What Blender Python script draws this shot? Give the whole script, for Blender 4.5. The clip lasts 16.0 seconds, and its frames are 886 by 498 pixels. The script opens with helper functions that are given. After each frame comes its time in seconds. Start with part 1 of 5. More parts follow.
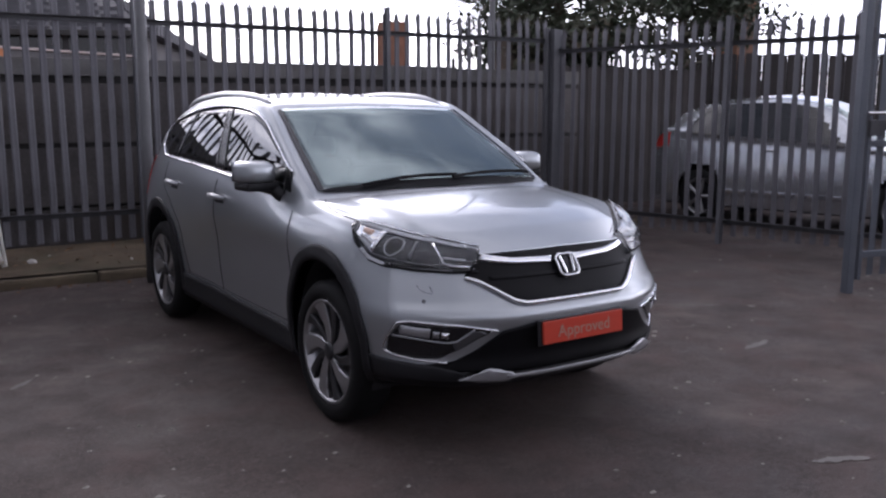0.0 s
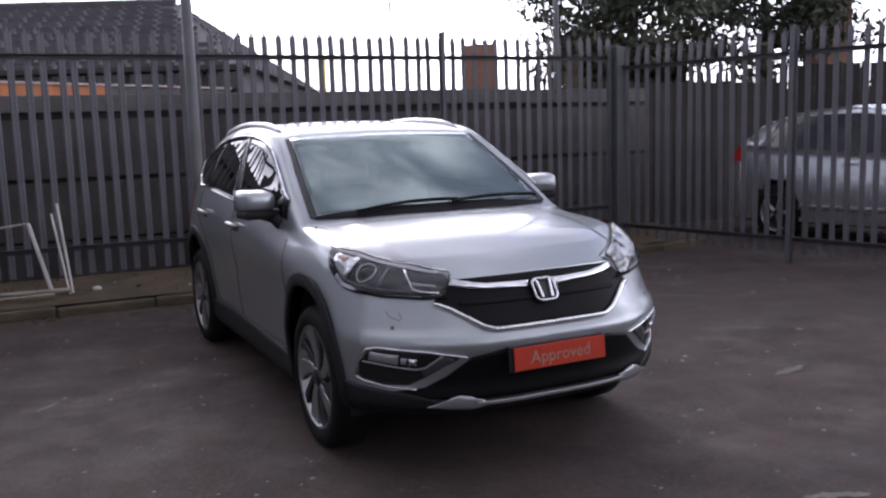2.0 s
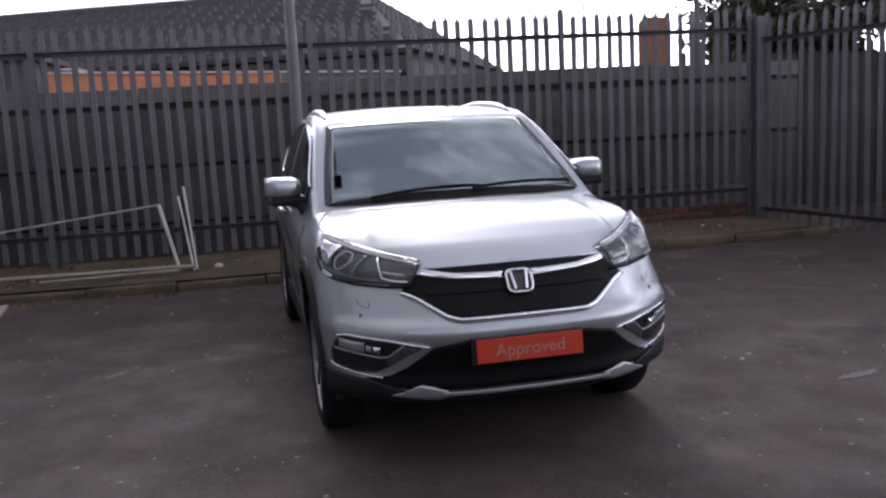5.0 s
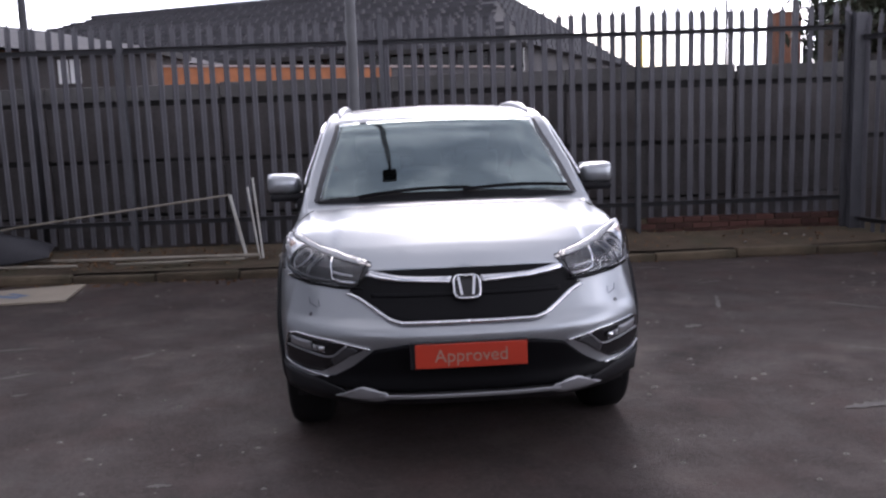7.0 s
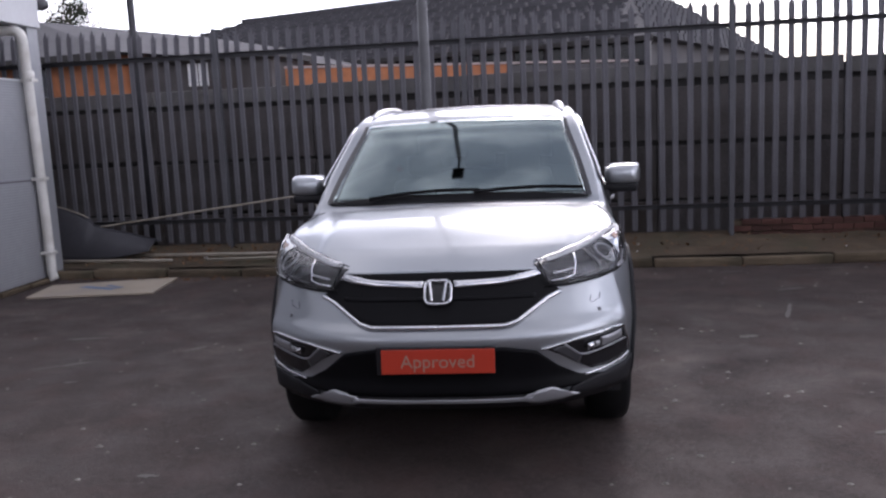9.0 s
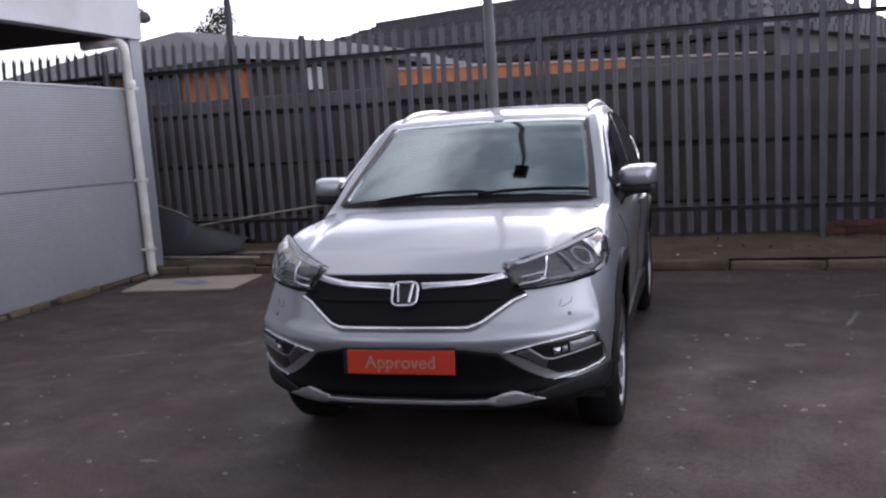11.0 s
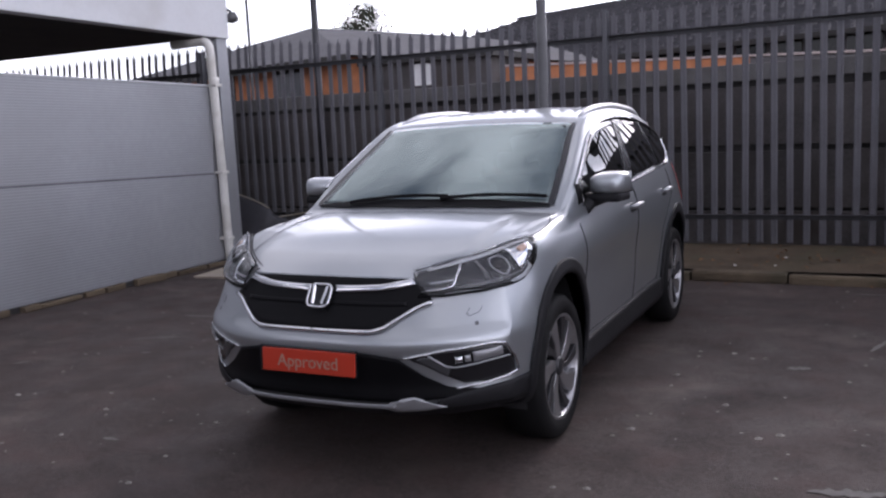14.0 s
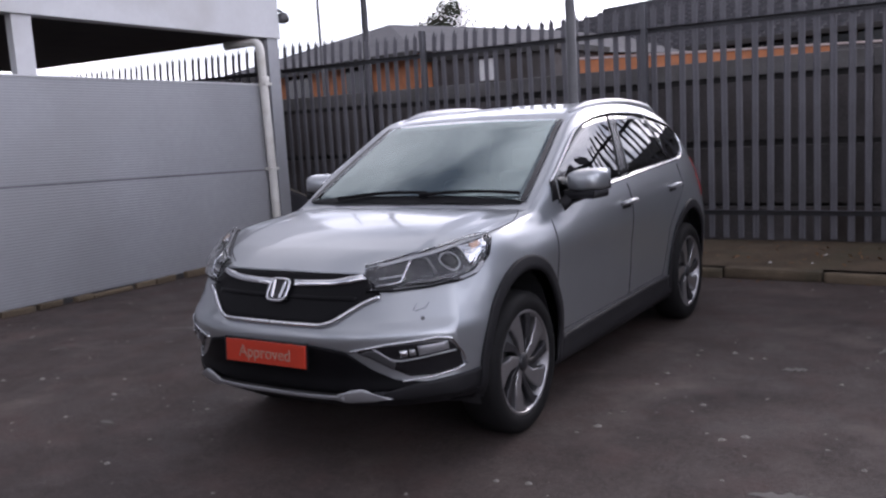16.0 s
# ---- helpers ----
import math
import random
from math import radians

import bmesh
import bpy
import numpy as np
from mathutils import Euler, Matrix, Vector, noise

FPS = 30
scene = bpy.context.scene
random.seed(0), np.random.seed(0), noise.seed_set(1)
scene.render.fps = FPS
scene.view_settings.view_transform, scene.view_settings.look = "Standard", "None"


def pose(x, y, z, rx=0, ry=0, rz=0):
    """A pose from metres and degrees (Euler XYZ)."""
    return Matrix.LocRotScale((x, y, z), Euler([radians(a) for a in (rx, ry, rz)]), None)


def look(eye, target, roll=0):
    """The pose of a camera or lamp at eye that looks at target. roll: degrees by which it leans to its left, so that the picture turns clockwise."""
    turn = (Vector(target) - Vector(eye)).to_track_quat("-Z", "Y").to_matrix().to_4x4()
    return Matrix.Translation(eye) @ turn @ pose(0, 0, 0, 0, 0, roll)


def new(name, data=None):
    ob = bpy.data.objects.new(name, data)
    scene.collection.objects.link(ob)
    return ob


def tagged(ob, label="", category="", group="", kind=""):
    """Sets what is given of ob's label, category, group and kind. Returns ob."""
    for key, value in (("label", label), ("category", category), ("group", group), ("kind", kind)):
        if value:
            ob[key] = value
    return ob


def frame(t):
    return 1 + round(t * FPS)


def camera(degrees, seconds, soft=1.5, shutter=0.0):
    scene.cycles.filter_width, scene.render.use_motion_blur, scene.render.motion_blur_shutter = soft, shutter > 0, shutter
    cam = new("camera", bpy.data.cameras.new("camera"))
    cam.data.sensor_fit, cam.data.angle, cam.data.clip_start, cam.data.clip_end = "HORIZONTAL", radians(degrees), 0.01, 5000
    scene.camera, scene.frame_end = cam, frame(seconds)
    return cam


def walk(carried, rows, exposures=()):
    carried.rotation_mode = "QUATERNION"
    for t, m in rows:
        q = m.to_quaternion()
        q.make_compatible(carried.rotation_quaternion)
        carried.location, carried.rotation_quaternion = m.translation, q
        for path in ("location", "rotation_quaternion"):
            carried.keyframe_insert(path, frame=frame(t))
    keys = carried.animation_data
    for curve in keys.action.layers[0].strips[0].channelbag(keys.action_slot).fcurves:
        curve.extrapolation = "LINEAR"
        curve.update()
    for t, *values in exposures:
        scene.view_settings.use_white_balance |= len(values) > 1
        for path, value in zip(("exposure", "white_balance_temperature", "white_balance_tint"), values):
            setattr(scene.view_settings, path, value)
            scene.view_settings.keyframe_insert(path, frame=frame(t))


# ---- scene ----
cam = camera(53.2, 16.0, soft=2.35)
METRES, EYE, TILT, LEAN, TURN = 6.35, 1.70, 0.0, 0.0, -31.4
ROWS = [
    (0.0, 0.0, 0.0, 0.0, 0.02, -9.37, -0.11),
    (0.5, 0.0275, -0.0033, 0.0007, 1.59, -9.34, 0.77),
    (1.0, 0.0597, -0.0059, 0.0017, 4.5, -8.88, 1.53),
    (1.5, 0.0822, 0.0023, 0.0002, 5.93, -8.52, 2.23),
    (2.0, 0.1079, 0.01, 0.002, 7.15, -7.94, 1.73),
    (2.5, 0.1377, 0.0152, 0.0029, 9.62, -8.03, 2.1),
    (3.0, 0.1736, 0.018, 0.0017, 12.34, -7.86, 2.15),
    (3.5, 0.1966, 0.0251, 0.0008, 14.04, -7.63, 2.53),
    (4.0, 0.2189, 0.0413, 0.0013, 16.37, -8.08, 1.27),
    (4.5, 0.2473, 0.0489, 0.0023, 18.5, -8.62, 2.21),
    (7.0, 0.4063, 0.1232, 0.0032, 29.76, -8.83, 1.99),
    (7.5, 0.4264, 0.1467, 0.0005, 32.52, -8.75, 2.63),
    (8.0, 0.4498, 0.1648, 0.0042, 34.54, -8.66, 2.05),
    (8.5, 0.4732, 0.1879, 0.003, 36.73, -8.79, 2.93),
    (9.0, 0.5103, 0.2055, 0.0038, 39.57, -8.73, 2.67),
    (11.5, 0.6226, 0.319, 0.0006, 50.66, -8.43, 3.13),
    (12.0, 0.6351, 0.3462, 0.0005, 52.08, -8.67, 2.4),
    (12.5, 0.6589, 0.3692, 0.0006, 54.54, -8.78, 3.45),
    (13.0, 0.6868, 0.3931, 0.0002, 56.78, -8.73, 2.83),
    (13.5, 0.7011, 0.4151, -0.0029, 57.44, -8.11, 3.42),
    (14.0, 0.7168, 0.4385, 0.0, 59.36, -8.16, 2.77),
    (14.5, 0.738, 0.4616, 0.0004, 60.77, -7.91, 3.93),
    (15.0, 0.7649, 0.4829, -0.0006, 63.5, -7.97, 3.69),
    (15.5, 0.7717, 0.5077, -0.0039, 64.64, -7.94, 4.08),
    (16.0, 0.7806, 0.531, -0.0019, 65.68, -8.22, 3.35),
]
walk(cam, [(t, pose(-2.81, -5.56, EYE, TILT, LEAN, TURN) @ pose(METRES * x, METRES * y, METRES * z, 90 + pitch, roll, yaw)) for t, x, y, z, yaw, pitch, roll in ROWS], [(0.0, -1.05, 6170, 23), (8.0, -1.10, 6170, 23), (16.0, -1.13, 6170, 23)])
SKY, SUN = 0.147, 2.1

# ---------------------------------------------------------------- world and light
world = bpy.data.worlds.new("sky")
scene.world = world
world.use_nodes = True
wn, wl = world.node_tree.nodes, world.node_tree.links
wn.clear()
w_out = wn.new("ShaderNodeOutputWorld")
w_bg = wn.new("ShaderNodeBackground")
w_sky = wn.new("ShaderNodeTexSky")
w_sky.sky_type, w_sky.sun_disc = "NISHITA", False
w_sky.sun_elevation, w_sky.sun_rotation = radians(28), radians(4)
w_co = wn.new("ShaderNodeTexCoord")
w_map = wn.new("ShaderNodeMapping")
w_map.inputs["Scale"].default_value = (1.0, 1.0, 2.2)
w_n = wn.new("ShaderNodeTexNoise")
w_n.inputs["Scale"].default_value, w_n.inputs["Detail"].default_value = 2.3, 7.0
w_n.inputs["Roughness"].default_value = 0.52
w_ramp = wn.new("ShaderNodeValToRGB")
w_ramp.color_ramp.elements[0].position, w_ramp.color_ramp.elements[0].color = 0.28, (0.1, 0.1, 0.1, 1)
w_ramp.color_ramp.elements[1].position, w_ramp.color_ramp.elements[1].color = 0.56, (1, 1, 1, 1)
w_n2 = wn.new("ShaderNodeTexNoise")
w_n2.inputs["Scale"].default_value, w_n2.inputs["Detail"].default_value = 3.1, 5.0
w_shade = wn.new("ShaderNodeValToRGB")
w_shade.color_ramp.elements[0].position, w_shade.color_ramp.elements[0].color = 0.38, (6.6, 7.1, 8.0, 1)
w_shade.color_ramp.elements[1].position, w_shade.color_ramp.elements[1].color = 0.60, (22.5, 22.7, 23.0, 1)
w_mix = wn.new("ShaderNodeMix")
w_mix.data_type = "RGBA"
wl.new(w_co.outputs["Generated"], w_map.inputs["Vector"])
wl.new(w_map.outputs["Vector"], w_n.inputs["Vector"])
wl.new(w_map.outputs["Vector"], w_n2.inputs["Vector"])
wl.new(w_n.outputs["Fac"], w_ramp.inputs["Fac"])
wl.new(w_n2.outputs["Fac"], w_shade.inputs["Fac"])
wl.new(w_ramp.outputs["Color"], w_mix.inputs["Factor"])
wl.new(w_sky.outputs["Color"], w_mix.inputs["A"])
wl.new(w_shade.outputs["Color"], w_mix.inputs["B"])
w_sep = wn.new("ShaderNodeSeparateXYZ")
w_up = wn.new("ShaderNodeMapRange")
w_up.inputs["From Min"].default_value, w_up.inputs["From Max"].default_value = 0.32, 0.58
w_up.interpolation_type = "SMOOTHSTEP"
w_up.inputs["To Min"].default_value, w_up.inputs["To Max"].default_value = 2.3, 0.88
w_gain = wn.new("ShaderNodeVectorMath")
w_gain.operation = "SCALE"
wl.new(w_co.outputs["Generated"], w_sep.inputs["Vector"])
wl.new(w_sep.outputs["Z"], w_up.inputs["Value"])
wl.new(w_mix.outputs["Result"], w_gain.inputs[0])
# the cloud is thinnest and brightest low in the north
w_dot = wn.new("ShaderNodeVectorMath")
w_dot.operation = "DOT_PRODUCT"
w_dot.inputs[1].default_value = Vector((0.3, 9.6, 3.4)).normalized()
w_pow = wn.new("ShaderNodeMath")
w_pow.operation = "POWER"
w_pow.inputs[1].default_value = 7.0
w_pow.use_clamp = True
w_glow = wn.new("ShaderNodeMath")
w_glow.operation = "MULTIPLY_ADD"
w_glow.inputs[1].default_value = 0.35
wl.new(w_co.outputs["Generated"], w_dot.inputs[0])
wl.new(w_dot.outputs["Value"], w_pow.inputs[0])
wl.new(w_pow.outputs[0], w_glow.inputs[0])
wl.new(w_up.outputs["Result"], w_glow.inputs[2])
# and the whole cover is brighter in the north and east than in the south and west
w_side = wn.new("ShaderNodeVectorMath")
w_side.operation = "DOT_PRODUCT"
w_side.inputs[1].default_value = (0.38, 0.30, 0.0)
w_east = wn.new("ShaderNodeMath")
w_east.operation = "ADD"
w_east.inputs[1].default_value = 1.0
w_all = wn.new("ShaderNodeMath")
w_all.operation = "MULTIPLY"
wl.new(w_co.outputs["Generated"], w_side.inputs[0])
wl.new(w_side.outputs["Value"], w_east.inputs[0])
wl.new(w_east.outputs[0], w_all.inputs[0])
wl.new(w_glow.outputs[0], w_all.inputs[1])
wl.new(w_all.outputs[0], w_gain.inputs["Scale"])
wl.new(w_gain.outputs["Vector"], w_bg.inputs["Color"])
w_bg.inputs["Strength"].default_value = SKY
wl.new(w_bg.outputs["Background"], w_out.inputs["Surface"])

sun_data = bpy.data.lights.new("sun", "SUN")
sun_data.energy, sun_data.angle, sun_data.color = SUN, radians(20), (1.0, 0.95, 0.88)
sun = new("sun", sun_data)
sun.matrix_world = look((0.7, 9.6, 5.1), (0, 0, 0))


# ---------------------------------------------------------------- materials
def material(name, color, rough=0.6, metal=0.0, vary=0.25, scale=6.0, fine=90.0, bump=0.15, bump_scale=120.0, coat=0.0, tint=None, depth=0.01, island=0.0, spec=0.5):
    """Base colour varied at two scales, with a fine relief. tint: a second colour that comes in as stains."""
    m = bpy.data.materials.new(name)
    m.use_nodes = True
    n, l = m.node_tree.nodes, m.node_tree.links
    b = n["Principled BSDF"]
    b.inputs["Roughness"].default_value, b.inputs["Metallic"].default_value = rough, metal
    b.inputs["Specular IOR Level"].default_value = spec
    if coat:
        b.inputs["Coat IOR"].default_value = 1.6
        b.inputs["Coat Weight"].default_value, b.inputs["Coat Roughness"].default_value = coat, 0.06
    co = n.new("ShaderNodeTexCoord")
    big, small = n.new("ShaderNodeTexNoise"), n.new("ShaderNodeTexNoise")
    big.inputs["Scale"].default_value, big.inputs["Detail"].default_value = scale, 5
    small.inputs["Scale"].default_value, small.inputs["Detail"].default_value = fine, 3
    for k in (big, small):
        l.new(co.outputs["Object"], k.inputs["Vector"])
    dark = tuple(c * (1 - vary) for c in color)
    light = tuple(min(1, c * (1 + vary)) for c in color)
    ramp = n.new("ShaderNodeValToRGB")
    ramp.color_ramp.elements[0].position, ramp.color_ramp.elements[0].color = 0.3, (*dark, 1)
    ramp.color_ramp.elements[1].position, ramp.color_ramp.elements[1].color = 0.7, (*light, 1)
    add = n.new("ShaderNodeMath")
    add.operation = "MULTIPLY_ADD"
    add.inputs[1].default_value = 0.35
    l.new(small.outputs["Fac"], add.inputs[0])
    sub = n.new("ShaderNodeMath")
    sub.operation = "MULTIPLY"
    sub.inputs[1].default_value = 0.66
    l.new(big.outputs["Fac"], sub.inputs[0])
    l.new(sub.outputs[0], add.inputs[2])
    last = add.outputs[0]
    if island:
        info = n.new("ShaderNodeObjectInfo")
        r = n.new("ShaderNodeMath")
        r.operation = "MULTIPLY_ADD"
        r.inputs[1].default_value = island
        l.new(info.outputs["Random"], r.inputs[0])
        l.new(last, r.inputs[2])
        r2 = n.new("ShaderNodeMath")
        r2.operation = "SUBTRACT"
        r2.inputs[1].default_value = island / 2
        l.new(r.outputs[0], r2.inputs[0])
        last = r2.outputs[0]
    l.new(last, ramp.inputs["Fac"])
    col = ramp.outputs["Color"]
    if tint:
        spots = n.new("ShaderNodeTexNoise")
        spots.inputs["Scale"].default_value, spots.inputs["Detail"].default_value = scale * 0.6, 8
        l.new(co.outputs["Object"], spots.inputs["Vector"])
        cut = n.new("ShaderNodeValToRGB")
        cut.color_ramp.elements[0].position, cut.color_ramp.elements[1].position = 0.52, 0.72
        l.new(spots.outputs["Fac"], cut.inputs["Fac"])
        mix = n.new("ShaderNodeMix")
        mix.data_type = "RGBA"
        l.new(cut.outputs["Color"], mix.inputs["Factor"])
        l.new(col, mix.inputs["A"])
        mix.inputs["B"].default_value = (*tint, 1)
        col = mix.outputs["Result"]
    l.new(col, b.inputs["Base Color"])
    if bump:
        grain = n.new("ShaderNodeTexNoise")
        grain.inputs["Scale"].default_value, grain.inputs["Detail"].default_value = bump_scale, 4
        l.new(co.outputs["Object"], grain.inputs["Vector"])
        bp = n.new("ShaderNodeBump")
        bp.inputs["Strength"].default_value, bp.inputs["Distance"].default_value = bump, depth
        l.new(grain.outputs["Fac"], bp.inputs["Height"])
        l.new(bp.outputs["Normal"], b.inputs["Normal"])
    return m


def glass(name, color, rough=0.0, ior=1.5, sheen=(1, 1, 1)):
    m = bpy.data.materials.new(name)
    m.use_nodes = True
    b = m.node_tree.nodes["Principled BSDF"]
    b.inputs["Base Color"].default_value = (*color, 1)
    b.inputs["Roughness"].default_value, b.inputs["Transmission Weight"].default_value, b.inputs["IOR"].default_value = rough, 1.0, ior
    b.inputs["Specular Tint"].default_value = (*sheen, 1)
    return m


M_PAINT = material("silver_car_paint", (0.375, 0.40, 0.42), 0.36, 0.78, 0.03, 3, 900, 0.0, coat=0.8)
M_PAINT_B = material("pale_silver_car_paint", (0.52, 0.545, 0.58), 0.25, 0.8, 0.03, 3, 900, 0.0, coat=1.0)
M_CHROME = material("chrome", (0.75, 0.76, 0.78), 0.08, 1.0, 0.04, 5, 200, 0.0)
M_BLACK = material("gloss_black_plastic", (0.012, 0.012, 0.014), 0.22, 0.0, 0.2, 8, 200, 0.02)
M_GRILLE = material("black_grille_plastic", (0.005, 0.005, 0.006), 0.45, 0.0, 0.2, 8, 200, 0.0, spec=0.12)
M_BEZEL = material("grey_lamp_bezel", (0.11, 0.113, 0.12), 0.3, 0.6, 0.1, 8, 200, 0.0)
M_LAMPBOX = material("dark_lamp_housing", (0.06, 0.061, 0.065), 0.22, 0.6, 0.1, 8, 200, 0.0)
M_CLAD = material("grey_black_textured_plastic", (0.014, 0.014, 0.016), 0.55, 0.0, 0.2, 6, 300, 0.08, 500, depth=0.002, spec=0.25)
M_RUBBER = material("tyre_rubber", (0.008, 0.008, 0.0085), 0.7, 0.0, 0.3, 14, 120, 0.15, 160, depth=0.003, spec=0.2)
M_ALLOY = material("machined_alloy", (0.42, 0.42, 0.43), 0.35, 0.9, 0.1, 10, 300, 0.0)
M_DARKALLOY = material("dark_painted_alloy", (0.03, 0.03, 0.033), 0.4, 0.3, 0.2, 10, 300, 0.0)
M_SKID = material("satin_silver_plastic", (0.42, 0.43, 0.45), 0.35, 0.7, 0.06, 6, 200, 0.0)
M_GLASS = glass("tinted_car_glass", (0.35, 0.42, 0.42), 0.0, 2.6, (0.82, 1.0, 0.99))
M_DGLASS = glass("privacy_car_glass", (0.05, 0.055, 0.06), 0.0, 1.85)
M_HGLASS = glass("dark_hatchback_glass", (0.03, 0.032, 0.035), 0.0, 1.75)
M_LENS = glass("clear_lamp_lens", (0.97, 0.975, 0.98), 0.0, 1.22)
M_CABIN = material("dark_cabin_cloth", (0.02, 0.02, 0.022), 0.8, 0.0, 0.3, 10, 200, 0.1)
M_RED = material("red_lamp_plastic", (0.45, 0.02, 0.015), 0.15, 0.0, 0.15, 20, 200, 0.0, coat=1.0)
M_AMBER = material("amber_lamp_plastic", (0.55, 0.36, 0.27), 0.2, 0.0, 0.15, 20, 200, 0.0, coat=1.0)
M_PLATE = material("orange_red_placard", (0.47, 0.040, 0.016), 0.4, 0.0, 0.08, 5, 100, 0.0)
M_PRINT = material("pale_print", (0.36, 0.21, 0.16), 0.5, 0.0, 0.05, 5, 100, 0.0)
M_GALV = material("weathered_galvanised_steel", (0.114, 0.112, 0.125), 0.6, 0.1, 0.32, 2, 60, 0.1, 80, depth=0.003)
M_POST = material("dull_galvanised_post", (0.105, 0.106, 0.117), 0.6, 0.3, 0.25, 3, 60, 0.1, 80, depth=0.003)
M_LITTER = material("dead_leaf", (0.16, 0.085, 0.04), 0.9, 0.0, 0.5, 3, 20, 0.0, tint=(0.10, 0.09, 0.05))
M_RAIL = material("dark_galvanised_rail", (0.05, 0.05, 0.055), 0.6, 0.3, 0.3, 3, 60, 0.1, 80, depth=0.003)
M_PANEL = material("dirty_concrete_panel", (0.082, 0.075, 0.074), 0.85, 0.0, 0.4, 1.4, 30, 0.4, 60, tint=(0.052, 0.042, 0.037), island=0.25)
M_COPING = material("pale_weathered_concrete", (0.15, 0.147, 0.145), 0.85, 0.0, 0.3, 1.8, 40, 0.4, 60, tint=(0.10, 0.095, 0.085), island=0.2)
M_BRICK = material("dirty_red_brick", (0.085, 0.036, 0.028), 0.85, 0.0, 0.35, 5, 60, 0.4, 90, tint=(0.07, 0.05, 0.045), island=0.5)
M_DBRICK = material("sooty_brown_brick", (0.20, 0.095, 0.055), 0.85, 0.0, 0.3, 3, 50, 0.3, 90, tint=(0.09, 0.06, 0.045))
M_RENDER = material("dark_grey_render", (0.085, 0.08, 0.082), 0.85, 0.0, 0.25, 1.5, 40, 0.2, 60)
M_DARKBOARD = material("weathered_dark_board", (0.034, 0.029, 0.028), 0.85, 0.0, 0.35, 2.5, 40, 0.2, 60, island=0.4)
M_OBRICK = material("orange_brick", (0.42, 0.16, 0.07), 0.85, 0.0, 0.25, 4, 50, 0.3, 90, tint=(0.30, 0.13, 0.07))
M_PBRICK = material("weathered_orange_brick", (0.21, 0.092, 0.055), 0.85, 0.0, 0.25, 4, 50, 0.3, 90, tint=(0.14, 0.075, 0.05))
M_KERB = material("worn_concrete_kerb", (0.115, 0.088, 0.058), 0.95, 0.0, 0.35, 3, 50, 0.8, 70, tint=(0.07, 0.06, 0.038), island=0.35)
M_SOIL = material("dry_soil_with_grit", (0.092, 0.067, 0.043), 0.95, 0.0, 0.45, 3, 40, 0.8, 45, tint=(0.075, 0.068, 0.04), depth=0.02)
M_CLADDING = material("pale_grey_metal_cladding", (0.315, 0.325, 0.34), 0.5, 0.1, 0.10, 0.8, 12, 0.03, 40, tint=(0.27, 0.275, 0.285))
M_FASCIA = material("white_painted_steel", (0.56, 0.57, 0.58), 0.5, 0.0, 0.06, 1.2, 20, 0.03, 40, tint=(0.45, 0.45, 0.44))
M_PVC = material("aged_white_plastic_pipe", (0.62, 0.61, 0.57), 0.45, 0.0, 0.1, 5, 60, 0.05, 80, tint=(0.48, 0.46, 0.41))
M_OLDPIPE = material("dirty_old_pipe", (0.30, 0.27, 0.22), 0.6, 0.0, 0.25, 5, 60, 0.1, 80, tint=(0.18, 0.15, 0.11))
# near-black for bay lining and trim; also put in gaps as painted shade
M_DARKIN = material("dark_lining_and_gap_shade", (0.035, 0.033, 0.032), 0.8, 0.0, 0.3, 2, 30, 0.1, 40)
M_ROOF = material("grey_concrete_roof_tile", (0.068, 0.067, 0.074), 0.85, 0.0, 0.25, 1.5, 20, 0.3, 30, island=0.2)
M_WINDOW = material("dark_window_pane", (0.012, 0.013, 0.015), 0.12, 0.0, 0.2, 2, 40, 0.0)
M_WFRAME = material("white_window_frame", (0.72, 0.72, 0.72), 0.5, 0.0, 0.06, 3, 40, 0.0)
M_LAMP = material("lamp_column_paint", (0.09, 0.09, 0.095), 0.5, 0.2, 0.2, 3, 40, 0.1, 60)
M_BARK = material("grey_brown_bark", (0.09, 0.07, 0.055), 0.9, 0.0, 0.4, 6, 50, 0.7, 40)
M_LEAF = material("dark_green_leaf", (0.042, 0.055, 0.033), 0.6, 0.0, 0.5, 1.2, 10, 0.0, tint=(0.10, 0.075, 0.05))
M_YELLOW = material("yellow_paint", (0.75, 0.55, 0.08), 0.5, 0.0, 0.1, 3, 40, 0.0)
M_BOARD = material("pale_wet_plywood", (0.40, 0.345, 0.27), 0.7, 0.0, 0.15, 3, 60, 0.2, 60, tint=(0.36, 0.31, 0.26))
M_BLUE = material("faded_blue_paint", (0.16, 0.22, 0.33), 0.6, 0.0, 0.2, 6, 60, 0.1)
M_SHEET = material("grey_plastic_sheet", (0.032, 0.032, 0.038), 0.5, 0.0, 0.25, 4, 50, 0.2, 40)
M_WHITEMARK = material("worn_white_paint", (0.15, 0.14, 0.13), 0.8, 0.0, 0.25, 12, 80, 0.3, 120)
M_GATE = material("blue_grey_painted_steel", (0.085, 0.095, 0.115), 0.5, 0.2, 0.2, 3, 50, 0.1, 60)
M_PALECOPING = material("pale_pink_coping", (0.40, 0.33, 0.31), 0.8, 0.0, 0.2, 3, 50, 0.2, 60)
M_GRIT = material("pale_grit", (0.25, 0.235, 0.21), 0.85, 0.0, 0.5, 0.7, 90, 0.2, 60)
M_STONE = material("pale_stone", (0.48, 0.46, 0.43), 0.8, 0.0, 0.2, 20, 90, 0.4, 60)


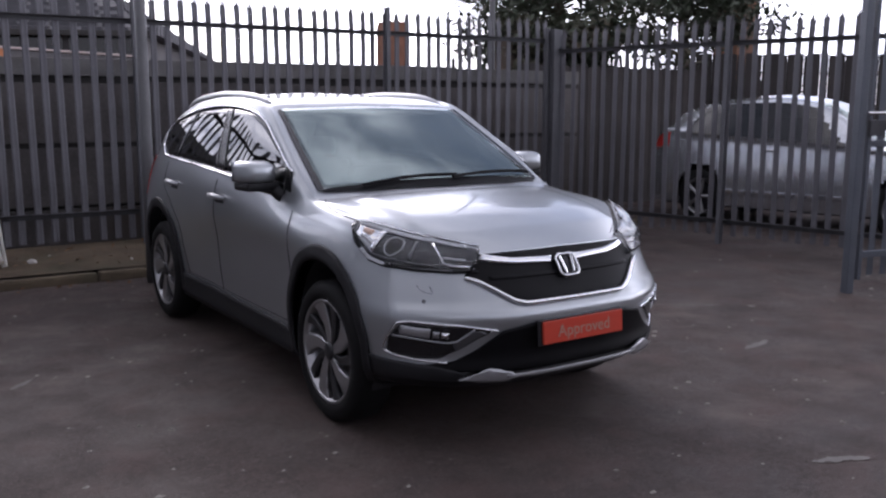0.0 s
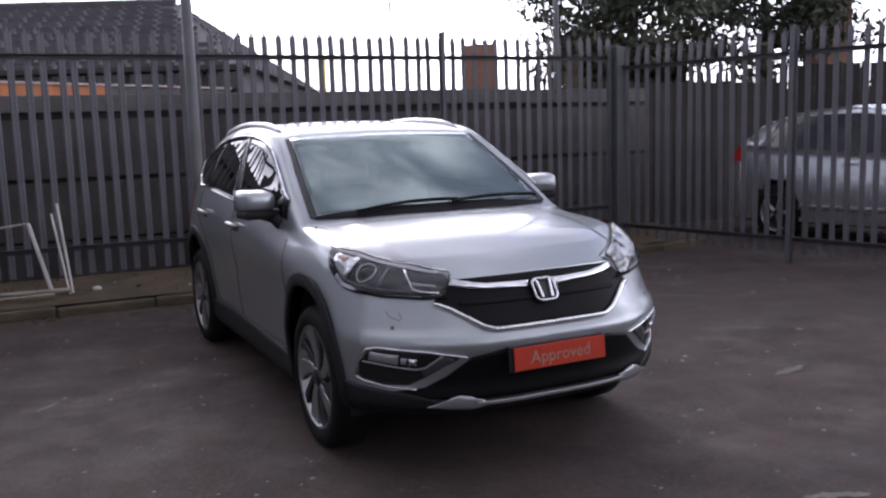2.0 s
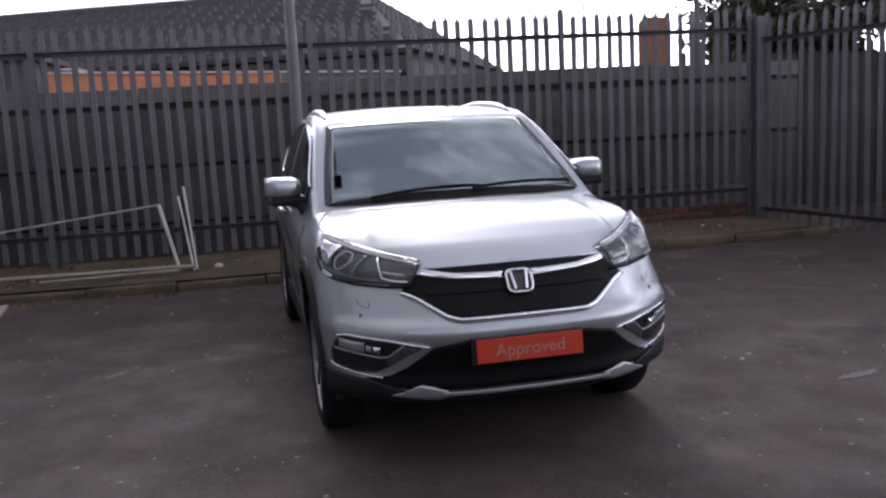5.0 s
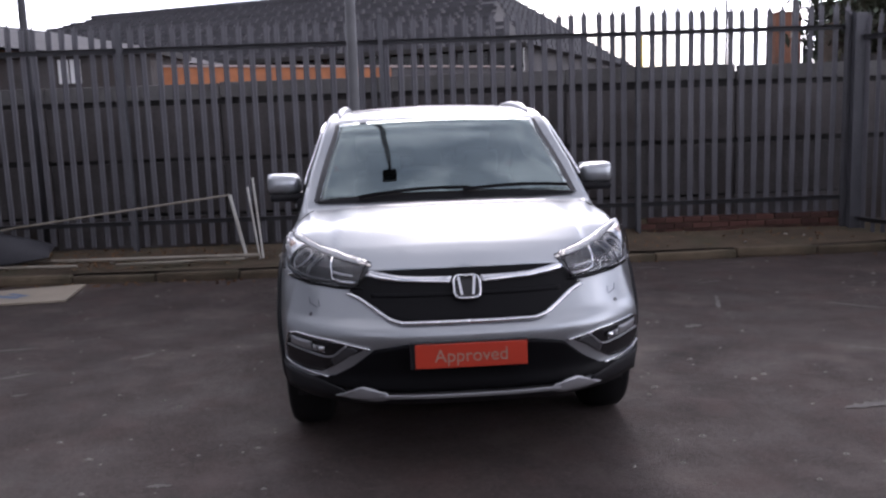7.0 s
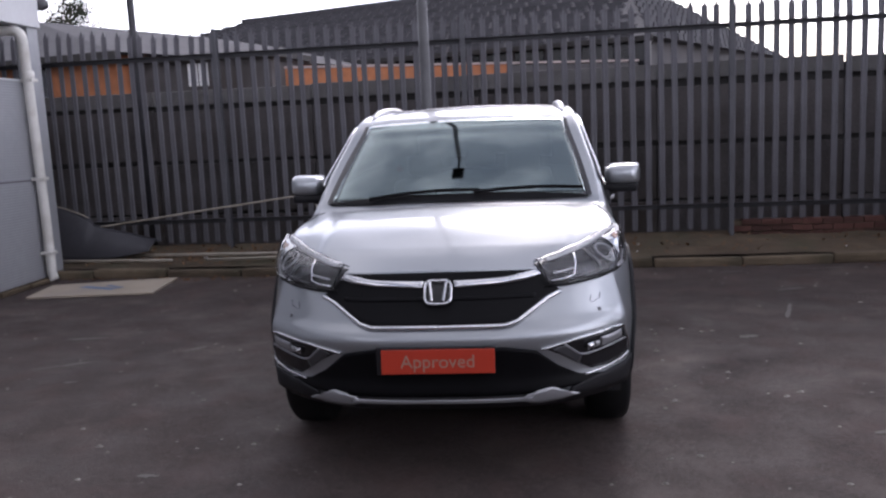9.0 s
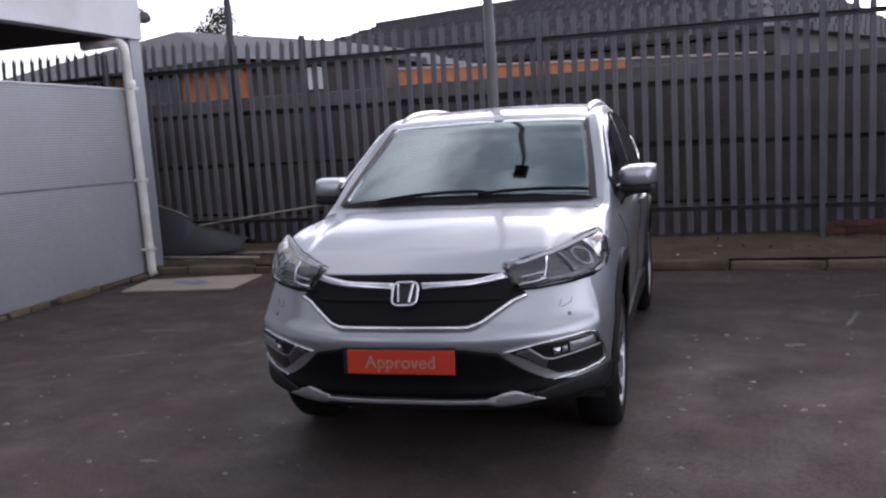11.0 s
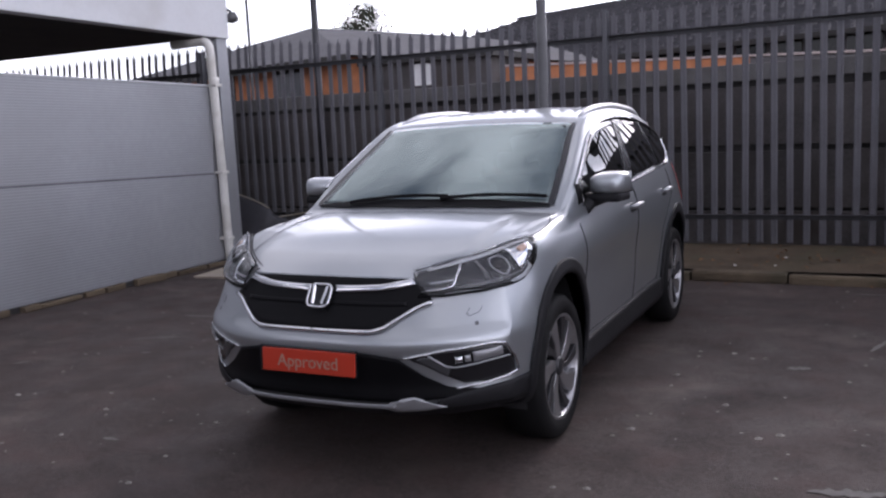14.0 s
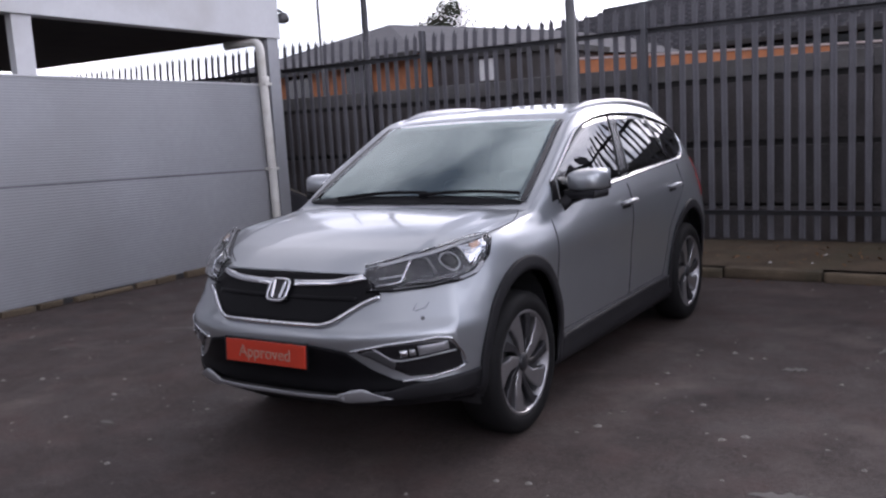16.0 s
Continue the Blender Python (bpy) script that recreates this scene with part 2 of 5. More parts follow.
def asphalt():
    m = bpy.data.materials.new("worn_asphalt")
    m.use_nodes = True
    n, l = m.node_tree.nodes, m.node_tree.links
    b = n["Principled BSDF"]
    b.inputs["Specular IOR Level"].default_value = 0.3
    co = n.new("ShaderNodeTexCoord")

    def noise_at(scale, detail=4, rough=0.55):
        k = n.new("ShaderNodeTexNoise")
        k.inputs["Scale"].default_value, k.inputs["Detail"].default_value, k.inputs["Roughness"].default_value = scale, detail, rough
        l.new(co.outputs["Object"], k.inputs["Vector"])
        return k.outputs["Fac"]

    def ramp(src, a, ca, z, cz):
        r = n.new("ShaderNodeValToRGB")
        r.color_ramp.elements[0].position, r.color_ramp.elements[0].color = a, (*ca, 1)
        r.color_ramp.elements[1].position, r.color_ramp.elements[1].color = z, (*cz, 1)
        l.new(src, r.inputs["Fac"])
        return r.outputs["Color"]

    def mix(fac, a, c, mode="MIX"):
        k = n.new("ShaderNodeMix")
        k.data_type, k.blend_type = "RGBA", mode
        l.new(fac, k.inputs["Factor"])
        l.new(a, k.inputs["A"])
        if isinstance(c, tuple):
            k.inputs["B"].default_value = (*c, 1)
        else:
            l.new(c, k.inputs["B"])
        return k.outputs["Result"]
    broad = ramp(noise_at(0.35, 6), 0.35, (0.0421, 0.0323, 0.0300), 0.68, (0.0759, 0.0582, 0.0529))
    grit = ramp(noise_at(160, 3), 0.45, (0.0, 0.0, 0.0), 0.75, (1, 1, 1))
    col = mix(grit, broad, (0.0985, 0.0758, 0.0674))
    clod = ramp(noise_at(26, 5, 0.7), 0.42, (0, 0, 0), 0.60, (1, 1, 1))
    col = mix(clod, col, (0.0479, 0.0366, 0.0338))
    pit = ramp(noise_at(62, 4, 0.7), 0.56, (0, 0, 0), 0.70, (1, 1, 1))
    col = mix(pit, col, (0.165, 0.132, 0.118))
    stain = ramp(noise_at(1.1, 9, 0.65), 0.54, (0, 0, 0), 0.78, (1, 1, 1))
    col = mix(stain, col, (0.150, 0.121, 0.107))
    patch = ramp(noise_at(4.5, 7, 0.7), 0.50, (0, 0, 0), 0.66, (0.4, 0.4, 0.4))
    col = mix(patch, col, (0.105, 0.084, 0.076))
    scar = ramp(noise_at(7.0, 8, 0.75), 0.63, (0, 0, 0), 0.70, (0.8, 0.8, 0.8))
    col = mix(scar, col, (0.19, 0.165, 0.15))
    oil = ramp(noise_at(0.9, 6, 0.6), 0.54, (0, 0, 0), 0.72, (0.6, 0.6, 0.6))
    col = mix(oil, col, (0.032, 0.0255, 0.0245))
    rust = ramp(noise_at(2.6, 5), 0.50, (0, 0, 0), 0.75, (0.5, 0.5, 0.5))
    col = mix(rust, col, (0.1055, 0.0657, 0.0590))
    vor = n.new("ShaderNodeTexVoronoi")
    vor.inputs["Scale"].default_value = 3.1
    l.new(co.outputs["Object"], vor.inputs["Vector"])
    fleck = ramp(vor.outputs["Distance"], 0.012, (1, 1, 1), 0.03, (0, 0, 0))
    col = mix(fleck, col, (0.20, 0.19, 0.17))
    l.new(col, b.inputs["Base Color"])
    rg = ramp(noise_at(1.7, 5), 0.35, (0.55, 0.55, 0.55), 0.7, (0.85, 0.85, 0.85))
    l.new(rg, b.inputs["Roughness"])
    bp = n.new("ShaderNodeBump")
    bp.inputs["Strength"].default_value, bp.inputs["Distance"].default_value = 0.7, 0.012
    l.new(noise_at(70, 5, 0.7), bp.inputs["Height"])
    l.new(bp.outputs["Normal"], b.inputs["Normal"])
    return m


M_ASPHALT = asphalt()


# ---------------------------------------------------------------- mesh helpers
def part(name, bm, mat, parent=None, label="", smooth=False):
    me = bpy.data.meshes.new(name)
    bm.normal_update()
    bm.to_mesh(me)
    bm.free()
    me.materials.append(mat)
    if smooth:
        me.shade_smooth()
    ob = new(name, me)
    if parent:
        ob.parent = parent
    if label:
        ob["label"] = label
    return ob


def share(name, me, parent, m):
    ob = new(name, me)
    ob.parent = parent
    ob.matrix_basis = m
    return ob


def thing(name, label, category, m=None, group="", kind=""):
    ob = new(name)
    ob.empty_display_size = 0.1
    if m is not None:
        ob.matrix_basis = m
    return tagged(ob, label, category, group, kind)


def box(x0, x1, y0, y1, z0, z1, bevel=0.0, bm=None):
    bm = bm or bmesh.new()
    g = bmesh.ops.create_cube(bm, size=1, matrix=Matrix.Translation(((x0 + x1) / 2, (y0 + y1) / 2, (z0 + z1) / 2)) @ Matrix.Diagonal((x1 - x0, y1 - y0, z1 - z0, 1)))
    if bevel:
        es = list({e for v in g["verts"] for e in v.link_edges})
        bmesh.ops.bevel(bm, geom=es, offset=bevel, segments=2, affect="EDGES", profile=0.6)
    return bm


def tube(points, r, sides=8, bm=None, closed=False, cap=True):
    """A round bar along points; r a number or one for each point."""
    bm = bm or bmesh.new()
    pts = [Vector(p) for p in points]
    n = len(pts)
    rr = r if isinstance(r, (list, tuple)) else [r] * n
    rings = []
    up = Vector((0.13, 0.21, 0.97))
    for i, p in enumerate(pts):
        a = pts[(i - 1) % n] if (closed or i > 0) else p
        c = pts[(i + 1) % n] if (closed or i < n - 1) else p
        d = (c - a).normalized()
        s = d.cross(up)
        if s.length < 1e-3:
            s = d.cross(Vector((1, 0, 0)))
        s.normalize()
        q = s.cross(d)
        rings.append([bm.verts.new(p + rr[i] * (math.cos(2 * math.pi * k / sides) * s + math.sin(2 * math.pi * k / sides) * q)) for k in range(sides)])
    for i in range(n if closed else n - 1):
        a, b = rings[i], rings[(i + 1) % n]
        for k in range(sides):
            bm.faces.new((a[k], a[(k + 1) % sides], b[(k + 1) % sides], b[k]))
    if cap and not closed:
        bm.faces.new(rings[0][::-1])
        bm.faces.new(rings[-1])
    bmesh.ops.recalc_face_normals(bm, faces=bm.faces)
    return bm


def sheet(fn, nu, nv, bm=None, thick=0.0, keep=None):
    """A grid of fn(u, v), u and v from 0 to 1; thick: a second skin along the normals, closed at the rim."""
    bm = bm or bmesh.new()
    vs = [[bm.verts.new(fn(i / nu, j / nv)) for j in range(nv + 1)] for i in range(nu + 1)]
    fs = []
    for i in range(nu):
        for j in range(nv):
            if keep is None or keep((i + 0.5) / nu, (j + 0.5) / nv):
                fs.append(bm.faces.new((vs[i][j], vs[i + 1][j], vs[i + 1][j + 1], vs[i][j + 1])))
    loose = [v for v in bm.verts if not v.link_faces]
    bmesh.ops.delete(bm, geom=loose, context="VERTS")
    if thick:
        bm.normal_update()
        bmesh.ops.solidify(bm, geom=fs, thickness=thick)
    return bm


def revolve(profile, sides, bm=None, axis="x"):
    """Profile of (along axis, radius), turned about the x axis."""
    bm = bm or bmesh.new()
    rings = []
    for a, r in profile:
        rings.append([bm.verts.new((a, r * math.cos(2 * math.pi * k / sides), r * math.sin(2 * math.pi * k / sides))) for k in range(sides)])
    for p, q in zip(rings, rings[1:]):
        for k in range(sides):
            bm.faces.new((p[k], p[(k + 1) % sides], q[(k + 1) % sides], q[k]))
    bmesh.ops.recalc_face_normals(bm, faces=bm.faces)
    return bm


def curve_of(keys):
    """A smooth function through (y, value) keys."""
    ys = np.array([k[0] for k in keys], float)
    vs = np.array([k[1] for k in keys], float)
    h = np.diff(ys)
    d = np.diff(vs) / h
    m = np.zeros(len(ys))
    m[0], m[-1] = d[0], d[-1]
    for i in range(1, len(ys) - 1):
        m[i] = 0 if d[i - 1] * d[i] <= 0 else 2 * d[i - 1] * d[i] / (d[i - 1] + d[i])

    def f(y):
        y = min(max(y, ys[0]), ys[-1])
        i = min(int(np.searchsorted(ys, y, side="right")) - 1, len(h) - 1)
        i = max(i, 0)
        t = (y - ys[i]) / h[i]
        return float((2 * t ** 3 - 3 * t ** 2 + 1) * vs[i] + (t ** 3 - 2 * t ** 2 + t) * h[i] * m[i] + (-2 * t ** 3 + 3 * t ** 2) * vs[i + 1] + (t ** 3 - t ** 2) * h[i] * m[i + 1])
    return f


# ---------------------------------------------------------------- ground, kerb, verge
tagged(part("ground", sheet(lambda u, v: (-900 + 1800 * u, -900 + 1800 * v, 0.0), 2, 2), M_ASPHALT), "dark worn asphalt yard with grit and scuffs", "ground", kind="structure")


def kerb_y(x):
    """The kerb's front edge, a little askew to the fence."""
    return 3.30 + 0.05 * math.sin(x * 0.9) + 0.012 * max(x - 1, 0) ** 2


tagged(part("verge", sheet(lambda u, v: (-9 + 15 * u, kerb_y(-9 + 15 * u) + 0.13 + (1.25 - 0.13) * v,
               0.10 + 0.10 * v + 0.035 * noise.noise(Vector((u * 40, v * 6, 1))) * min(1, 4 * v * (1 - v) + 0.1)), 150, 14), M_SOIL, smooth=True),
               "dry soil strip with grit behind the kerb", "verge", kind="structure")

# flat worn marks on the asphalt
random.seed(4)


def scuff(x, y, length, width, turn, mat=M_WHITEMARK):
    bm = bmesh.new()
    n = 14
    a, b = [], []
    for i in range(n + 1):
        s = i / n - 0.5
        w = width * (0.25 + 0.75 * random.random()) * (1 - (2 * s) ** 4)
        off = 0.12 * width * random.uniform(-1, 1)
        a.append(bm.verts.new((s * length, off + w / 2 + 0.001, 0.004)))
        b.append(bm.verts.new((s * length, off - w / 2 - 0.001, 0.004)))
    for i in range(n):
        bm.faces.new((a[i], b[i], b[i + 1], a[i + 1]))
    ob = part("paint_scuff", bm, mat)
    ob.matrix_basis = pose(x, y, 0, 0, 0, turn)
    return tagged(ob, "worn pale paint scuff on the asphalt", "mark", "paint scuffs on the asphalt", "structure")


for x, y, ln, w, a in ((1.88, 0.43, 0.16, 0.09, 20), (2.35, 1.25, 0.55, 0.05, 75), (2.55, 2.1, 0.30, 0.06, 20), (-2.85, -0.65, 0.10, 0.05, 10),
                       (-3.15, -0.25, 0.5, 0.06, 30), (-2.3, 0.2, 0.22, 0.05, 50), (-3.4, 0.55, 0.35, 0.06, 10), (-1.5, -2.2, 0.12, 0.05, 0),
                       (0.95, -3.1, 0.32, 0.08, -20), (-0.55, -3.2, 0.18, 0.05, 40), (2.3, -1.5, 0.35, 0.1, 15), (2.9, -0.4, 0.4, 0.06, -30),
                       (3.4, 0.9, 0.5, 0.05, -40), (-3.6, -1.2, 0.14, 0.05, 60), (2.2, 3.0, 0.25, 0.04, 5), (3.1, 3.1, 0.5, 0.03, 8)):
    scuff(x, y, ln, w, a)

# ---------------------------------------------------------------- palisade fencing
PITCH = 0.157


def pale_mesh():
    """A W-profile pale, 65 mm wide, with a three-pointed head whose outer points turn out."""
    bm = bmesh.new()
    prof = ((-0.035, 0.006), (-0.021, -0.003), (-0.007, 0.0), (0.007, 0.0), (0.021, -0.003), (0.035, 0.006))
    rows = []
    for z, k, back in ((0.24, 1.0, 0), (2.62, 1.0, 0.0), (2.775, 1.06, 0.014)):
        rows.append([bm.verts.new((x * k, y + back, z)) for x, y in prof])
    for p, q in zip(rows, rows[1:]):
        for i in range(5):
            bm.faces.new((p[i], p[i + 1], q[i + 1], q[i]))
    top = rows[-1]
    tips = [bm.verts.new(c) for c in ((-0.038, 0.038, 2.83), (0.0, 0.022, 2.865), (0.038, 0.038, 2.83))]
    bm.faces.new((top[0], top[1], tips[0]))
    bm.faces.new((top[1], top[2], tips[1]))
    bm.faces.new((top[2], top[3], tips[1]))
    bm.faces.new((top[3], top[4], tips[1]))
    bm.faces.new((top[4], top[5], tips[2]))
    bm.normal_update()
    bmesh.ops.solidify(bm, geom=list(bm.faces), thickness=0.003)
    me = bpy.data.meshes.new("pale")
    bm.to_mesh(me)
    bm.free()
    me.materials.append(M_GALV)
    return me


PALE = pale_mesh()


def palisade(a, b, posts, label, drop=0.0, rails=(0.52, 2.55), lift=0.0):
    """A run of palisade from a to b. posts: metres along it."""
    a, b = Vector((*a, 0)), Vector((*b, 0))
    length = (b - a).length
    turn = math.degrees(math.atan2(b.y - a.y, b.x - a.x))
    f = thing("palisade_fence", label, "fence", pose(a.x, a.y, -drop, 0, 0, turn), "runs of palisade fencing", "structure")
    for s in posts:
        post = box(s - 0.006, s + 0.006, -0.15, -0.075, 0.0, 2.86)
        box(s - 0.025, s + 0.025, -0.075, -0.068, 0.0, 2.86, 0, post)
        box(s - 0.025, s + 0.025, -0.157, -0.15, 0.0, 2.86, 0, post)
        part("post", post, M_POST, f, "galvanised steel fence post")
    for z in rails:
        bm = box(0, length, -0.02, -0.014, z - 0.028, z + 0.028)
        box(0, length, -0.066, -0.02, z + 0.022, z + 0.028, 0, bm)
        part("rail", bm, M_RAIL, f, "dark steel angle rail")
    n = int(length / PITCH)
    random.seed(int(1000 * abs(a.x)) + 7)
    for i in range(n):
        s = (i + 0.5) * length / n
        share("pale", PALE, f, pose(s + random.uniform(-0.008, 0.008), 0, random.uniform(-0.012, 0.012) + lift * min(1, max(0, -4.4 - a.x - s)), random.uniform(-0.3, 0.3), random.uniform(-0.45, 0.45), random.uniform(-1.3, 1.3)))
    return f


CORNER = (5.05, 4.45)
palisade((-12.9, 4.45), CORNER, [12.9 + x for x in (-6.6, -3.62, -0.6, 2.42)], "weathered galvanised steel palisade fence with three-pointed pales", lift=0.10)
palisade(CORNER, (6.95, -2.35), [0.05, 2.68, 5.4], "grey steel palisade fence beside the parked hatchback", drop=0.14, rails=(0.41, 2.55))
palisade((6.2, 9.0), (16.5, 4.6), [0.2, 3, 5.8, 8.6], "far steel palisade fence behind the parked hatchback", drop=0.25)
tagged(part("corner_post", box(CORNER[0] - 0.07, CORNER[0] + 0.07, CORNER[1] - 0.18, CORNER[1] - 0.04, 0, 2.7, 0.008), M_POST), "broad dark steel post at the fence corner", "post", kind="structure")

# panel wall behind the fence
panel_wall = thing("wall_north", "stacked dirty concrete panel wall behind the fence", "wall", kind="structure")
LEVELS = ((0.0, 0.55), (0.585, 1.22), (1.27, 1.915), (1.985, 2.17))
PANEL_ME = []
for z0, z1 in LEVELS:
    bm = box(0, 2.12, 0, 0.05, z0, z1, 0.008)
    me = bpy.data.meshes.new("concrete_panel")
    bm.to_mesh(me)
    bm.free()
    me.materials.append(M_COPING if z0 > 1.9 else M_PANEL)
    PANEL_ME.append(me)
random.seed(9)
for i in range(7):
    x = -9.0 + i * 2.13
    for k, me in enumerate(PANEL_ME):
        share("concrete_panel", me, panel_wall, pose(x, 4.84 + random.uniform(0, 0.012), random.uniform(-0.012, 0.012), 0, random.uniform(-0.15, 0.15), 0))
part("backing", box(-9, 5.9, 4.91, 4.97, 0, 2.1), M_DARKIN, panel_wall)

# low brick plinth below the right end of the back fence
plinth = thing("brick_plinth", "low dirty red brick plinth under the fence", "wall", kind="structure")
part("core", box(2.46, 5.0, 4.41, 4.55, 0.0, 0.335), M_KERB, plinth)
bm = box(0, 0.212, 0, 0.1, 0, 0.063, 0.005)
BRICK = bpy.data.meshes.new("brick")
bm.to_mesh(BRICK)
bm.free()
BRICK.materials.append(M_BRICK)
for row in range(4):
    for i in range(12):
        x = 2.44 + i * 0.223 + (0.11 if row % 2 else 0)
        if x + 0.21 < 5.02:
            share("brick", BRICK, plinth, pose(x, 4.39 + random.uniform(-0.004, 0.004), 0.065 + row * 0.074, 0, 0, random.uniform(-0.6, 0.6)))

kerb = thing("kerb", "worn concrete kerb at the foot of the soil strip", "kerb", kind="structure")
bm = box(0, 0.905, 0, 0.135, 0, 0.110, 0.03)
me = bpy.data.meshes.new("kerb_stone")
bm.to_mesh(me)
bm.free()
me.materials.append(M_KERB)
for i in range(16):
    x = -8.6 + i * 0.915
    y0, y1 = kerb_y(x), kerb_y(x + 0.91)
    share("kerb_stone", me, kerb, pose(x, y0 + random.uniform(-0.015, 0.015), random.uniform(-0.03, 0.0), random.uniform(-3, 2), random.uniform(-0.8, 0.8), math.degrees(math.atan2(y1 - y0, 0.91))))

# ---------------------------------------------------------------- open-sided bay with metal cladding
WX = -5.42
bay = thing("wall_west", "pale grey ribbed metal cladding wall of the open bay", "wall", kind="structure")


def ribbed(y0, y1, z0, z1, ribs):
    bm = bmesh.new()
    rows = []
    n = ribs * 4
    for i in range(n + 1):
        z = z0 + (z1 - z0) * i / n
        d = (0, 0, 0.0016, 0.0016)[i % 4]
        rows.append((bm.verts.new((WX + d, y0, z)), bm.verts.new((WX + d, y1, z))))
    for p, q in zip(rows, rows[1:]):
        bm.faces.new((p[0], p[1], q[1], q[0]))
    return bm


def rise(bm):
    """The yard falls away to the north, and the bay's lines with it."""
    for v in bm.verts:
        v.co.z += 0.028 * (3.2 - v.co.y) * min(1, max(0, v.co.z) / 1.2)
    return bm


part("cladding_panel", rise(ribbed(-9.0, 3.2, 1.195, 2.29, 38)), M_CLADDING, bay)
part("cladding_panel", rise(ribbed(-9.0, 3.2, 0.075, 1.175, 38)), M_CLADDING, bay)
part("core", rise(box(WX - 0.10, WX - 0.006, -9.0, 3.2, 0.06, 2.28)), M_CLADDING, bay)
part("joint_strip", rise(box(WX - 0.006, WX + 0.001, -9.0, 3.2, 1.175, 1.195)), M_GALV, bay, "thin dark joint between two cladding sheets")
part("capping", rise(box(WX - 0.11, WX + 0.012, -9.0, 3.2, 2.29, 2.31, 0.004)), M_FASCIA, bay, "folded white metal capping")
# solid strip whose dark colour stands in for shade under the cladding
part("gap_shade_strip", box(WX - 0.10, WX - 0.012, -9.0, 3.2, 0.0, 0.075), M_DARKIN, bay, "dark strip painted as shade in the gap under the cladding")
rnd = random.Random(91)
y = -6.0
while y < 3.0:
    length = rnd.uniform(0.18, 0.55)
    bm = box(0, rnd.uniform(0.05, 0.11), 0, length, 0, rnd.uniform(0.045, 0.085), 0.014)
    for v in bm.verts:
        v.co += 0.012 * noise.noise_vector(v.co * 9 + Vector((y, 0, 0)))
        v.co.z = max(v.co.z, 0.0)
    part("footing_piece", bm, M_KERB, bay, "broken piece of concrete footing").matrix_basis = pose(WX - 0.03, y, 0, 0, 0, rnd.uniform(-5, 5))
    y += length + rnd.choice((0.01, 0.02, 0.05, 0.16))
fascia = thing("bay_roof", "white steel fascia and dark roof over the open bay", "roof", kind="structure")
part("fascia", rise(box(WX - 0.16, WX + 0.03, -9.0, 3.56, 2.91, 4.3, 0.01)), M_FASCIA, fascia)
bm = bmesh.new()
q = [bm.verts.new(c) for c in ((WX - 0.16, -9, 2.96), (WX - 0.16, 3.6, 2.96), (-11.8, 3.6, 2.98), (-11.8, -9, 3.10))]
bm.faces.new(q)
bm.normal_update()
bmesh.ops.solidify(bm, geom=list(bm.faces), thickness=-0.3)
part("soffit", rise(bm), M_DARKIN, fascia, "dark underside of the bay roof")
part("stanchion", rise(box(WX - 0.12, WX - 0.01, -0.17, 0.045, 2.31, 2.91, 0.006)), M_FASCIA, fascia, "white painted steel stanchion")
part("corner_column", box(WX - 0.16, WX + 0.0, 3.34, 3.54, 0.0, 2.93, 0.008), M_CLADDING, fascia, "white painted corner column")
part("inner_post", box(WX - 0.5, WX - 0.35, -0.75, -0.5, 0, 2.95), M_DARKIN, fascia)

pipe = thing("downpipe", "aged cream plastic downpipe with a swan-neck elbow", "pipe")
pts = [(WX - 0.45, 3.02, 2.83), (WX - 0.12, 3.10, 2.85)]
for k in range(7):
    a = math.pi / 2 * k / 6
    pts.append((WX - 0.05 + 0.12 * math.sin(a), 3.13, 2.73 + 0.12 * math.cos(a)))
pts += [(WX + 0.08, 3.16, 1.2), (WX + 0.08, 3.17, 0.1), (WX + 0.12, 3.15, 0.03)]
part("pipe", tube(pts, 0.055, 14), M_PVC, pipe, smooth=True)
for z in (0.35, 1.2, 2.3):
    part("bracket", box(WX - 0.004, WX + 0.145, 3.10, 3.22, z - 0.018, z + 0.018, 0.006), M_PVC, pipe)
part("socket", tube([(WX + 0.08, 3.15, 2.40), (WX + 0.08, 3.15, 2.28)], 0.064, 14), M_PVC, pipe, smooth=True)
cctv = thing("security_lamp", "grey dome lamp on a bracket at the bay corner", "lamp")
part("bracket", tube([(WX - 0.02, 3.54, 3.27), (WX - 0.02, 3.60, 3.29), (WX, 3.66, 3.26)], 0.022, 8), M_LAMP, cctv)
part("dome", revolve([(0, 0.01), (0.02, 0.06), (0.08, 0.085), (0.13, 0.075), (0.16, 0.0)], 14), M_LAMP, cctv, smooth=True).matrix_basis = pose(WX, 3.66, 3.26, 20, 80, 0)

# ---------------------------------------------------------------- lamp column behind the car
column = thing("lamp_column", "tall tapered grey steel lamp column with a floodlight", "street lamp")
part("shaft", tube([(-0.84, 2.99, 0), (-0.84, 2.99, 1.1), (-0.84, 2.99, 1.12), (-0.84, 2.99, 7.6)], [0.06, 0.06, 0.054, 0.048], 16), M_LAMP, column, smooth=True)
part("arm", tube([(-0.84, 2.99, 7.5), (-0.84, 2.93, 7.64), (-0.84, 2.72, 7.7)], 0.03, 8), M_LAMP, column, smooth=True)
part("floodlight", box(-0.97, -0.71, 2.40, 2.74, 7.62, 7.76, 0.03), M_RAIL, column, "dark rectangular floodlight")
for x, y, z, r, m in ((-4.83, 4.68, 6.5, 0.05, M_RAIL), (4.77, 5.48, 6.0, 0.045, M_LAMP)):
    p = thing("pole", "slim dark steel pole behind the fence", "pole")
    part("shaft", tube([(x, y, 0), (x, y, 2.4), (x, y, z)], [r * 1.1, r, r * 0.8], 10), m, p, smooth=True)
mast = thing("mast", "thin far lamp mast against the sky", "pole")
